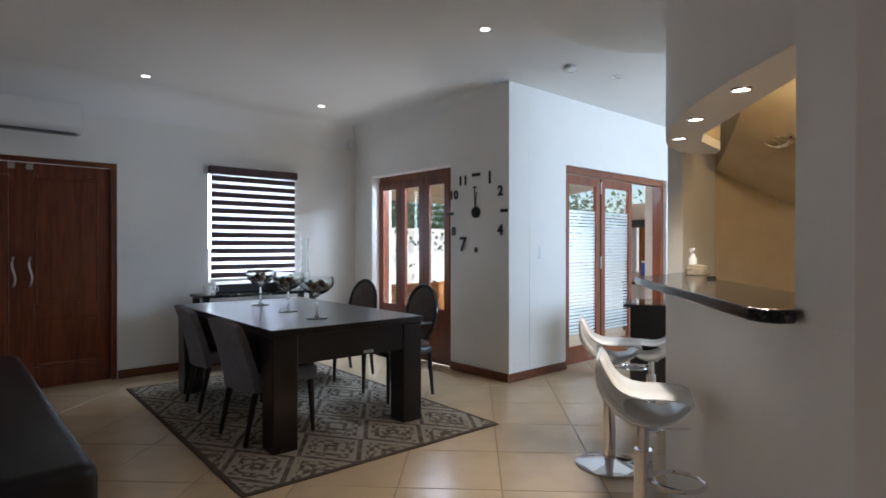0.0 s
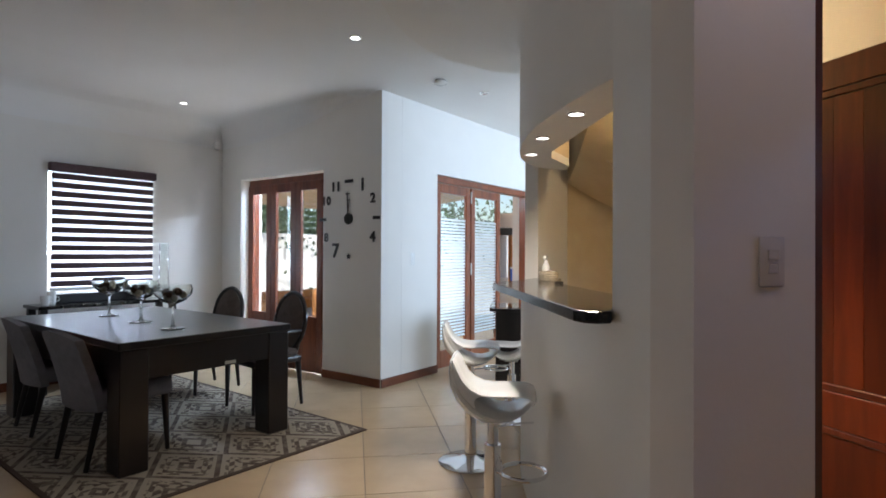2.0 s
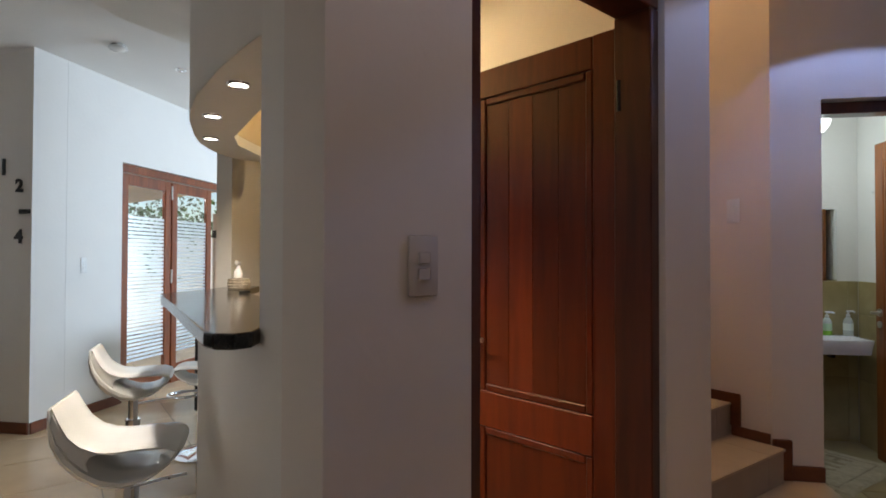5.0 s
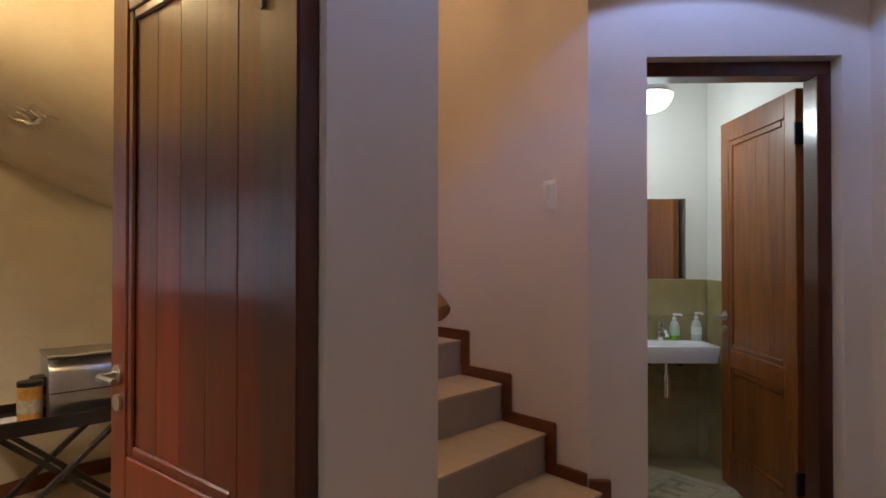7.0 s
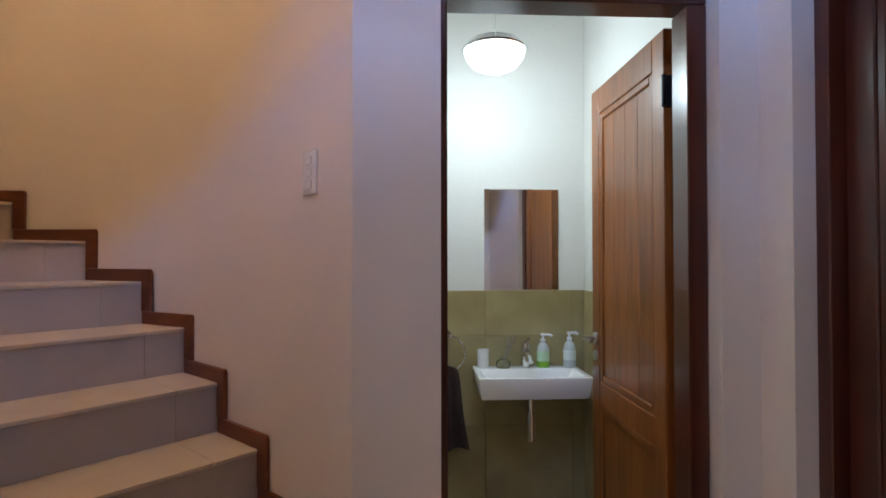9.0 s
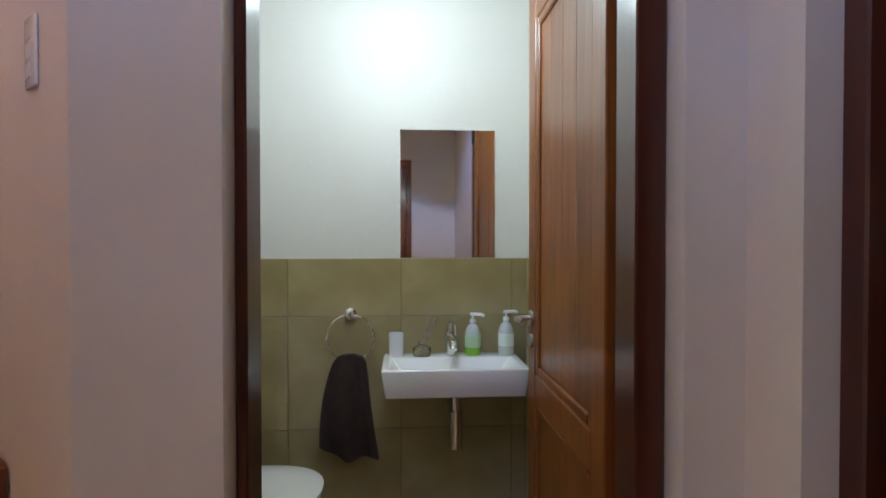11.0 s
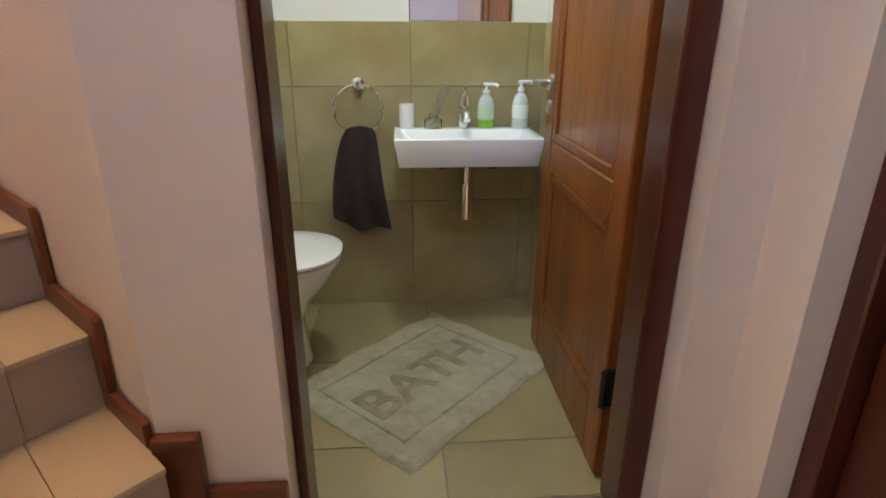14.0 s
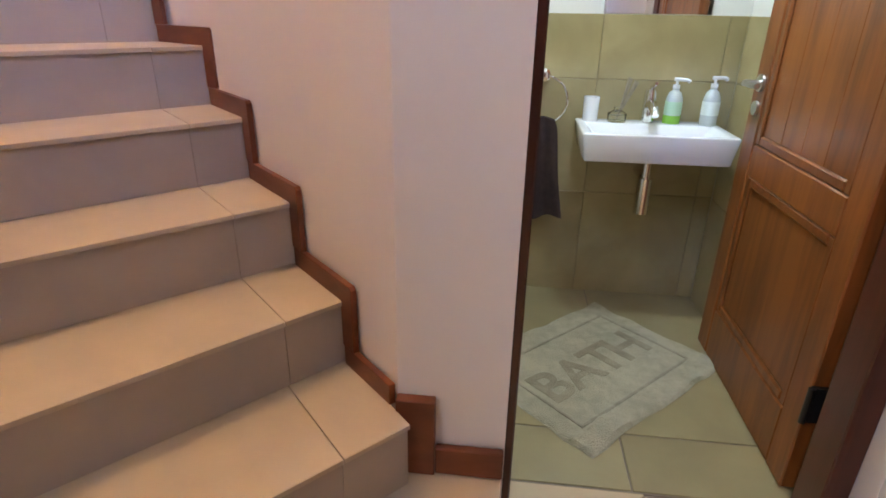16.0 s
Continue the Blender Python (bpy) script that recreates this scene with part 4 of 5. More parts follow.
box(bm, -0.006, 0.006, -0.06, 0.26, 0.012, 0.016, m=pose(0, 0, 0, 0, 0, 2))
box(bm, -0.03, 0.03, 0.24, 0.252, 0.012, 0.016)
part("minute_hand", bm, M_BLACKP, ck)
part("hour_hand", box(bmesh.new(), -0.006, 0.006, -0.02, 0.2, 0.017, 0.02, m=pose(0, 0, 0, 0, 0, -7)), M_BLACKP, ck)


def light_switch(m, w, h, n, label, mat=M_WPLAST):
    s = thing("light_switch", m, label, "light switch")
    part("plate", box(bmesh.new(), -w / 2, w / 2, 0.0005, 0.007, -h / 2, h / 2, 0.004, 2), mat, s, smooth=True)
    for k in range(n):
        z = (k - (n - 1) / 2) * h * 0.27
        part("rocker", box(bmesh.new(), -w * 0.2, w * 0.2, 0.0072, 0.0095, z - h * 0.1, z + h * 0.1, 0.002, 1), mat, s)
    return s


light_switch(pose(4.457, YC, 1.225, 0, 0, 180), 0.06, 0.125, 2, "white two gang light switch on the wall")
M_SWITCH = material("greyed_switch_plastic", (0.62, 0.56, 0.52), 0.5, noise_amt=0.05)
light_switch(along(J3, C0)[0] @ pose(PL - on_pantry((1.572, 0.054)), -0.0, 1.275, 0, 0, 0), 0.075, 0.12, 2, "greyish two gang light switch on the plaster wall", M_SWITCH)
light_switch(along(S1, S0)[0] @ pose(((S1[0] - 3.765) ** 2 * 2) ** 0.5, -0.0, 1.55, 0, 0, 180), 0.07, 0.13, 3, "white three gang light switch beside the stairs")

# black leather couch corner beside the walk
sofa = thing("leather_sofa", pose(-0.02, 3.2, 0, 0, 0, 0), "low black leather sofa seen from its end", "sofa")
part("base", box(bmesh.new(), -0.45, 0.41, -1.16, 1.3, 0.04, 0.42, 0.04, 3), M_BLACK, sofa, smooth=True)
part("cushion", box(bmesh.new(), -0.44, 0.4, -1.15, 1.28, 0.421, 0.6, 0.05, 3), M_BLACK, sofa, smooth=True)
for x in (-0.38, 0.3):
    for y in (-1.05, 1.2):
        part("foot", rod(bmesh.new(), (x, y, 0), (x, y, 0.045), 0.02), M_STEEL, sofa)


# ---------------------------------------------------------------- bar
bm = bmesh.new()
edge = [bar(-0.02, 0.0), bar(-0.07, 0.03), bar(-0.085, 0.075), bar(-0.06, 0.115), bar(-0.01, 0.13), bar(0.3, 0.128), bar(0.7, 0.125), bar(1.1, 0.125), bar(1.35, 0.13), bar(1.52, 0.12), bar(1.62, 0.08), bar(1.7, 0.0), bar(1.85, -0.12), bar(2.0, -0.2), bar(2.16, -0.3), bar(2.1, -0.46), bar(1.7, -0.3), bar(1.3, -0.26), bar(0.6, -0.25), bar(0.0, -0.25)]
prism(bm, edge[1:15] + edge[15:] + [bar(0.002, -0.005)], 1.0795, 1.118, 0.006)
tagged(part("bar_counter", bm, M_GRANITE), "polished black granite bar counter with rounded corners", "counter")


def bar_stool(m, label, group="bar stools", d=0.0):
    s = thing("bar_stool", m, label, "bar stool", group)
    part("base", lathe(bmesh.new(), [(0.0, 0.0), (0.19, 0.0), (0.195, 0.006), (0.18, 0.014), (0.08, 0.03), (0.035, 0.045), (0.03, 0.07), (0.0, 0.07)], 36), M_CHROME, s, "round chrome base", True)
    part("column", rod(bmesh.new(), (0, 0, 0.05), (0, 0, 0.5 - d), 0.036, 0.034, 20), M_CHROME, s, "chrome column", True)
    part("piston", rod(bmesh.new(), (0, 0, 0.4 - d), (0, 0, 0.615 - d), 0.022, 0.022, 20), M_CHROME, s, "", True)
    ring = [(0.03 + 0.095 * (1 - math.cos(a)), 0.095 * math.sin(a), 0.39) for a in [2 * math.pi * k / 28 for k in range(28)]]
    part("footrest", tube(bmesh.new(), ring, 0.009, 8, True), M_CHROME, s, "chrome footrest ring", True)
    # moulded seat: a top shell that rises into the back and a belly band under it
    def band(prof, half, th):
        bm = bmesh.new()
        n = 9
        rows = []
        for i, (x, z) in enumerate(prof):
            a, b = prof[max(i - 1, 0)], prof[min(i + 1, len(prof) - 1)]
            d = Vector((b[0] - a[0], b[1] - a[1])).normalized()
            t = th(i / (len(prof) - 1))
            loop = []
            for side in (1, -1):
                for k in range(n):
                    u = (k / (n - 1) * 2 - 1) * side
                    e = t * 0.5 * (1 - abs(u) ** 6 * 0.8)
                    w = half(i / (len(prof) - 1))
                    loop.append(bm.verts.new((x - d.y * e * side, u * w, z + d.x * e * side)))
            rows.append(loop)
        for p, q in zip(rows, rows[1:]):
            for k in range(2 * n):
                bm.faces.new((p[k], p[(k + 1) % (2 * n)], q[(k + 1) % (2 * n)], q[k]))
        bm.faces.new(rows[0])
        bm.faces.new(rows[-1][::-1])
        return bm
    top = [(0.185, 0.712), (0.15, 0.726), (0.08, 0.728), (0.0, 0.724), (-0.05, 0.73), (-0.095, 0.75), (-0.13, 0.785), (-0.155, 0.83), (-0.172, 0.87), (-0.178, 0.882)]
    top = [(x * 0.9, 0.74 + (z - 0.74) * 0.87 - d) for x, z in top]
    part("seat", band(top, lambda v: 0.136 - 0.045 * max(0.0, v - 0.5), lambda v: 0.024 if v < 0.9 else 0.012), M_WPLAST, s, "glossy white moulded seat shell", True)
    belly = [(-0.183, 0.876), (-0.18, 0.82), (-0.165, 0.765), (-0.135, 0.712), (-0.09, 0.664), (-0.04, 0.632), (0.02, 0.616), (0.08, 0.622), (0.13, 0.645), (0.168, 0.682), (0.188, 0.71)]
    belly = [(x * 0.9, 0.74 + (z - 0.74) * 0.87 - d) for x, z in belly]
    part("seat_belly", band(belly, lambda v: 0.127 + 0.006 * math.sin(math.pi * v), lambda v: 0.012 + 0.052 * math.sin(math.pi * min(v / 0.8, 1.0)) ** 1.2 + 0.012 * v), M_WPLAST, s, "white curved underside of the seat", True)
    side = [(-0.045, 0.722), (-0.095, 0.742), (-0.13, 0.778), (-0.155, 0.825), (-0.172, 0.865), (-0.178, 0.82), (-0.163, 0.765), (-0.133, 0.712), (-0.088, 0.664), (-0.045, 0.636), (-0.07, 0.668), (-0.078, 0.695), (-0.068, 0.714)]
    part("back_shell", prism(bmesh.new(), [(x * 0.9, 0.74 + (z - 0.74) * 0.87 - d) for x, z in side], -0.126, 0.126, 0.003, Matrix(((1, 0, 0, 0), (0, 0, -1, 0), (0, 1, 0, 0), (0, 0, 0, 1)))), M_WPLAST, s, "closed white back of the shell", True)
    part("mount", box(bmesh.new(), -0.05, 0.05, -0.05, 0.05, 0.6 - d, 0.617 - d, 0.004, 1), M_STEEL, s)
    part("lever", tube(bmesh.new(), [(0, 0, 0.57 - d), (0.1, 0.06, 0.57 - d), (0.17, 0.1, 0.565 - d)], 0.005, 6), M_CHROME, s)
    return s


SA = math.degrees(math.atan2(-BN.y, -BN.x))
st = bar_stool(pose(2.03, 1.10, 0.001, 0, 0, SA - 12), "white moulded bar stool on a chrome base by the bar")
copy_thing(st, pose(2.93, 1.80, 0.001, 0, 0, SA - 8))
bar_stool(pose(3.88, 2.04, 0.001, 0, 0, SA + 165), "white moulded bar stool lowered on its column", d=0.15)

# small things on the counter
bk = thing("woven_basket", pose(*bar(1.78, -0.28), 1.119), "small round woven basket on the bar counter", "basket")
for k in range(4):
    bm = bmesh.new()
    tube(bm, [((0.05 + 0.004 * math.sin(k)) * math.cos(a), (0.05 + 0.004 * math.sin(k)) * math.sin(a), 0.008 + 0.014 * k) for a in [2 * math.pi * i / 24 for i in range(24)]], 0.009, 6, True)
    part("coil", bm, M_POD2, bk, "", True)
part("filling", lathe(bmesh.new(), [(0, 0.002), (0.045, 0.004), (0.045, 0.05), (0, 0.062)], 16), M_POD, bk, "", True)
bt = thing("spray_bottle", pose(*bar(1.9, -0.3), 1.119), "small white plastic bottle on the bar counter", "bottle")
part("body", lathe(bmesh.new(), [(0, 0), (0.026, 0), (0.026, 0.09), (0.012, 0.115), (0.012, 0.13), (0, 0.13)], 18), M_WPLAST, bt, "", True)
part("cap", box(bmesh.new(), -0.03, 0.015, -0.01, 0.01, 0.13, 0.155, 0.005, 1), M_WPLAST, bt)
bm = prism(bmesh.new(), [(0, 0), (0.07, 0.02), (0.07, -0.02)], 0.0, 0.012)
tagged(part("coaster", bm, M_BLACKP, None, m=pose(*bar(1.35, -0.2), 1.1195)), "small black object lying on the counter", "coaster")

# desk beyond the bar
dk = thing("black_desk", pose(4.71, 2.75, 0, 0, 0, -60), "black cabinet with pale glass top near the folding door", "cabinet")
part("body", box(bmesh.new(), 0.06, 0.74, 0.04, 0.48, 0.002, 0.72, 0.006, 1), M_WENGE, dk)
part("top", box(bmesh.new(), 0.0, 0.8, 0.0, 0.52, 0.721, 0.75, 0.004, 1), M_WENGE, dk)
part("glass_top", box(bmesh.new(), 0.01, 0.79, 0.01, 0.51, 0.751, 0.762), M_GLASS, dk)

# patio things seen through the glass
ps = thing("patio_sofa", pose(5.6, 6.2, 0, 0, 0, 35), "grey patio sofa with orange cushions", "sofa")
part("base", box(bmesh.new(), -0.9, 0.9, -0.4, 0.4, 0.001, 0.4, 0.05, 3), M_GREYF, ps, smooth=True)
part("backrest", box(bmesh.new(), -0.9, 0.9, -0.45, -0.25, 0.401, 0.72, 0.06, 3), M_GREYF, ps, smooth=True)
for x in (-0.6, 0.0, 0.6):
    part("cushion", box(bmesh.new(), x - 0.27, x + 0.27, -0.24, -0.1, 0.41, 0.82, 0.06, 3), M_CUSHION, ps, "orange scatter cushion", True)
bn = thing("patio_bench", pose(0, 0, 0), "low orange upholstered patio bench by the edge", "bench")
part("seat", box(bmesh.new(), 4.6, 7.6, 7.35, 7.75, 0.3, 0.5, 0.04, 2), M_CUSHION, bn, smooth=True)
part("backrest", box(bmesh.new(), 4.6, 7.6, 7.76, 7.9, 0.3, 0.62, 0.04, 2), M_CUSHION, bn, smooth=True)
part("plinth", box(bmesh.new(), 4.65, 7.55, 7.4, 7.88, 0.0, 0.299), M_WENGE, bn)
cool = thing("blue_carton", pose(8.2, 4.34, 0.751), "blue carton standing on a side table", "carton")
part("body", box(bmesh.new(), -0.11, 0.11, -0.08, 0.08, 0.0, 0.28, 0.005, 1), material("blue_card", (0.02, 0.12, 0.6), 0.5, noise_amt=0.03), cool)
part("lid", box(bmesh.new(), -0.112, 0.112, -0.082, 0.082, 0.281, 0.31, 0.005, 1), M_WPLAST, cool)
tbl = thing("side_table", pose(8.2, 4.34, 0), "dark side table by the patio wall", "table")
part("top", box(bmesh.new(), -0.4, 0.4, -0.25, 0.25, 0.71, 0.75, 0.004, 1), M_WENGE, tbl)
for x in (-0.36, 0.36):
    for y in (-0.21, 0.21):
        part("leg", box(bmesh.new(), x - 0.025, x + 0.025, y - 0.025, y + 0.025, 0.001, 0.709), M_WENGE, tbl)
cur = thing("curtain", pose(8.56, 0, 0), "gathered tan curtain beside the patio window", "curtain")
bm = bmesh.new()
pts = [(0.02 * math.sin(k * 1.3), 4.56 + k * 0.011) for k in range(15)]
prism(bm, pts + [(x + 0.008, y) for x, y in pts[::-1]], 0.75, 1.598)
part("cloth", bm, M_CUSHION, cur, "", True)
part("pelmet", box(bmesh.new(), -0.04, 0.03, 4.45, 4.98, 1.6, 1.72, 0.005, 1), M_WENGE, cur, "dark wooden pelmet")


# trees over the garden wall
def tree(x, y, h, seed):
    t = thing("garden_tree", pose(x, y, -0.21), "leafy green tree behind the garden wall", "tree", "garden trees")
    rnd = random.Random(seed)
    bm = bmesh.new()
    tube(bm, [(0, 0, 0), (0.05, 0.02, h * 0.3), (0.0, 0.06, h * 0.62)], [0.14, 0.1, 0.05], 8)
    tips = []
    for k in range(6):
        a = k * 1.05 + rnd.random()
        p = (1.2 * math.cos(a), 1.2 * math.sin(a), h * rnd.uniform(0.6, 0.85))
        tube(bm, [(0.03, 0.03, h * rnd.uniform(0.3, 0.5)), (p[0] * 0.5, p[1] * 0.5, p[2] * 0.85), p], [0.06, 0.04, 0.015], 6)
        tips.append(Vector(p))
    part("trunk", bm, M_BARK, t, "", True)
    bm = bmesh.new()
    for k in range(1500):
        c = rnd.choice(tips) + Vector((rnd.gauss(0, 0.55), rnd.gauss(0, 0.55), rnd.gauss(0, 0.45)))
        d = Vector((rnd.gauss(0, 1), rnd.gauss(0, 1), rnd.gauss(0, 1))).normalized()
        u = d.orthogonal().normalized()
        w = d.cross(u)
        s = rnd.uniform(0.05, 0.11)
        bm.faces.new([bm.verts.new(c + u * s), bm.verts.new(c + w * s * 0.5), bm.verts.new(c - u * s), bm.verts.new(c - w * s * 0.5)])
    part("crown", bm, M_LEAF, t)
    return t


for k, (x, y, h) in enumerate(((8.2, 13.3, 3.1), (9.4, 13.0, 2.9), (10.5, 13.4, 3.3), (11.6, 13.1, 3.0), (12.8, 12.8, 3.2), (14.0, 11.0, 3.1), (13.9, 9.0, 3.0))):
    tree(x, y, h, k + 3)


# ---------------------------------------------------------------- stairs
def stair_pt(s, w):
    """Plan point: s along the stair wall from its foot corner, w out from the wall."""
    return (S0[0] + SU.x * s + SN.x * w, S0[1] + SU.y * s + SN.y * w)


WID = 1.02
stairs = tagged(new("stairs"), "tiled stairs in one tan tile, risers coloured darker for shade", "stairs", "", "structure")
# nosing of each step: distance along the wall at the wall, and at the inner side
NOSE = [-0.33, -0.068, 0.2, 0.45, 0.722, 0.99]
NOSE_IN = [-0.33, -0.1, 0.135, 0.425, 0.66, 0.92]
OUT = [stair_pt(s, 0.004) for s in NOSE] + [(4.474, -0.392), (4.664, -0.06), (4.69, 0.27), (4.69, 0.57)]
INN = [stair_pt(s, WID) for s in NOSE_IN] + [stair_pt(1.25, WID), stair_pt(1.6, WID), stair_pt(1.62, WID), stair_pt(1.64, WID)]


def mix(p, q, t):
    return (p[0] + (q[0] - p[0]) * t, p[1] + (q[1] - p[1]) * t)


def back(p, q, d):
    """p pushed towards the next nosing q by d."""
    v = Vector((q[0] - p[0], q[1] - p[1]))
    v = v.normalized() * d if v.length > 1e-6 else v
    return (p[0] + v.x, p[1] + v.y)


for k in range(len(OUT) - 1):
    z = RISE * (k + 1)
    o0, i0 = OUT[k], INN[k]
    o1, i1 = back(OUT[k + 1], o0, -0.1), back(INN[k + 1], i0, -0.1)
    if k == 0:
        e = (stair_pt(-0.33, 0)[0] + 0.03, -1.56)
        part("riser", prism(bmesh.new(), [(XW - 0.001, -1.327), (XW - 0.001, -1.555), (e[0] + 0.02, -1.555), stair_pt(-0.315, WID), stair_pt(0.05, WID), stair_pt(0.05, 0.002)], 0.0, z - 0.0125), M_STEP_SHADED, stairs)
        part("tread", prism(bmesh.new(), [(XW - 0.001, -1.327), (XW - 0.001, -1.56), e, stair_pt(-0.33, WID), stair_pt(0.05, WID), stair_pt(0.05, 0.002)], z - 0.012, z, 0.002), M_STEP, stairs)
        continue
    if k == 1:
        o0 = stair_pt(-0.075, 0.02)
    ln = math.hypot(i0[0] - o0[0], i0[1] - o0[1])
    cuts = [0.0, 0.158 / ln, 0.745 / ln, 1.0]
    for a, b in zip(cuts, cuts[1:]):
        a2, b2 = a + (0.0009 if a > 0 else 0), b - (0.0009 if b < 1 else 0)
        q = [mix(o0, i0, a2), mix(o0, i0, b2), mix(o1, i1, b2), mix(o1, i1, a2)]
        part("tread", prism(bmesh.new(), q, z - 0.012, z, 0.0015), M_STEP, stairs)
        r = [back(q[0], q[3], 0.011), back(q[1], q[2], 0.011), back(q[1], q[2], 0.03), back(q[0], q[3], 0.03)]
        part("riser", prism(bmesh.new(), r, RISE * k + 0.0005, z - 0.0125), M_STEP_SHADED, stairs)
    core = [back(o0, o1, 0.014), back(i0, i1, 0.014), i1, o1]
    part("core", prism(bmesh.new(), core, max(RISE * (k - 1), 0.001), z - 0.0128), M_GROUT, stairs)

# stepped skirting board up the stair wall
sk = tagged(new("stair_skirting"), "dark red wooden stepped skirting along the stairs", "skirting", "", "structure")
T = 0.052
YZ = Matrix(((1, 0, 0, 0), (0, 0, 1, 0), (0, 1, 0, 0), (0, 0, 0, 1)))
for k in range(1, 9):
    p, q = OUT[k], OUT[k + 1]
    if k == 1:
        p = stair_pt(0.003, 0.004)
    mk, ln = along(p, q)
    z = RISE * (k + 1)
    low = z - RISE + T + 0.0005 if k > 1 else z + 0.0005
    shape = [(0.006, z + 0.0005), (ln - 0.0005, z + 0.0005), (ln - 0.0005, z + T), (-T + 0.014, z + T), (-T + 0.006, z + T - 0.008), (-T + 0.006, low), (0.006, low)]
    if k == 1:
        shape = [(0, z + 0.0005), (ln, z + 0.0005), (ln, z + T), (0, z + T)]
    part("board", prism(bmesh.new(), shape, 0.0, 0.016, 0.002, mk @ YZ), M_SKIRT, sk)
bm = box(bmesh.new(), XW - 0.03, XW - 0.003, -1.41, -1.325, RISE + 0.001, 2 * RISE + 0.03, 0.002, 1)
structure("trim", bm, M_SKIRT, "dark red wooden end block of the stair skirting", "trim")
bm = box(bmesh.new(), XW - 0.024, XW - 0.003, -1.563, -1.411, RISE + 0.001, RISE + 0.074, 0.003, 1)
structure("baseboard", bm, M_SKIRT, "dark red wooden skirting beside the toilet door", "baseboard")
skirting((XW, -2.458), (XW, -2.352))
skirting((3.49, -2.46), (XW - 0.02, -2.46))

# upper stair wall skirting
hr = thing("stair_handrail", pose(0, 0, 0), "round wooden handrail on the inner stair wall", "handrail")
p0 = Vector((2.69, -0.757, 1.145))
up = Vector((SU.x * 0.25, SU.y * 0.25, RISE)).normalized()
part("rail", tube(bmesh.new(), [p0, p0 + up * 0.02, p0 + up * 1.9], [0.026, 0.03, 0.03], 18), M_TEAK, hr, "honey coloured round rail", True)
for d in (0.35, 1.4):
    q = p0 + up * d
    part("bracket", tube(bmesh.new(), [q + Vector((0, 0, -0.028)), q + Vector((0, 0, -0.06)), q + Vector((SN.x * 0.07, SN.y * 0.07, -0.07))], 0.007, 8), M_STEEL, hr, "", True)


# ---------------------------------------------------------------- guest toilet
MX = Matrix(((0, 0, -1, 0), (-1, 0, 0, 0), (0, 1, 0, 0), (0, 0, 0, 1)))


def tile_mesh(w, h, d, mat, name="tile"):
    bm = box(bmesh.new(), -w / 2, w / 2, -h / 2, h / 2, -d, 0.0, 0.0015, 1)
    me = bpy.data.meshes.new(name)
    bm.to_mesh(me)
    bm.free()
    me.materials.append(mat)
    return me


def wall_tiles(name, o, ux, length, cuts, label):
    """Dado of stone tiles on a wall: o its foot, ux the way along it; cuts the joints along it. The face looks to the left of ux."""
    ang = math.degrees(math.atan2(ux[1], ux[0]))
    base = tagged(part(name, box(bmesh.new(), 0, length, 0.001, 0.006, 0.0, 1.131), M_GROUT2, None, m=pose(o[0], o[1], 0, 0, 0, ang)), label, "dado", "", "structure")
    meshes = {}
    for z0, z1 in ((0.0, 0.453), (0.457, 0.903), (0.907, 1.134)):
        for a, b in zip(cuts, cuts[1:]):
            key = (round(b - a, 3), round(z1 - z0, 3))
            if key not in meshes:
                meshes[key] = tile_mesh(b - a - 0.0025, z1 - z0 + 0.0015, 0.009, M_WCTILE)
            t = new("tile", meshes[key])
            t.parent = base
            t.matrix_basis = pose((a + b) / 2, 0.012, (z0 + z1) / 2, 90, 0, 180)
    return base


M_GROUT2 = material("wall_grout", (0.3, 0.235, 0.12), 0.9, noise_amt=0.08, scale=20)
wall_tiles("dado_back", (4.945, -2.365), (0, 1), 1.24, [0.0, 0.065, 0.511, 0.957, 1.24], "olive beige stone tile dado")
wall_tiles("dado_right", (3.86, -2.37), (1, 0), 1.06, [0.0, 0.2, 0.648, 1.06], "olive beige stone tile dado")
wall_tiles("dado_left", (4.93, -1.12), (-1, 0), 0.87, [0.0, 0.42, 0.87], "olive beige stone tile dado")
wall_tiles("dado_front", (XW + 0.17, -1.31), (0, -1), 0.22, [0.0, 0.22], "olive beige stone tile dado")

# toilet floor tiles
wcf = tagged(part("floor_toilet", box(bmesh.new(), 3.78, 4.94, -2.365, -1.125, -0.003, 0.0005), M_GROUT, None), "beige square tiled toilet floor", "floor", "", "structure")
xs, ys = [3.782, 4.0, 4.45, 4.93], [-2.36, -1.905, -1.455, -1.13]
for a, b in zip(xs, xs[1:]):
    for c, d in zip(ys, ys[1:]):
        t = new("tile", tile_mesh(b - a - 0.005, d - c - 0.005, 0.004, M_WCFLOOR))
        t.parent = wcf
        t.matrix_basis = pose((a + b) / 2, (c + d) / 2, 0.004)

# wall basin
sink = thing("wall_basin", pose(0, 0, 0), "white rectangular wall mounted ceramic basin", "basin")
bm = bmesh.new()
ox0, ox1, oy0, oy1, z0, z1 = 4.62, 4.93, -2.31, -1.785, 0.655, 0.757
outer_t = [(ox0, oy0), (ox1, oy0), (ox1, oy1), (ox0, oy1)]
inner_t = [(ox0 + 0.022, oy0 + 0.03), (ox1 - 0.095, oy0 + 0.03), (ox1 - 0.095, oy1 - 0.03), (ox0 + 0.022, oy1 - 0.03)]
inner_b = [(ox0 + 0.05, oy0 + 0.08), (ox1 - 0.12, oy0 + 0.08), (ox1 - 0.12, oy1 - 0.08), (ox0 + 0.05, oy1 - 0.08)]
outer_b = [(ox0 + 0.012, oy0 + 0.015), (ox1, oy0 + 0.015), (ox1, oy1 - 0.015), (ox0 + 0.012, oy1 - 0.015)]
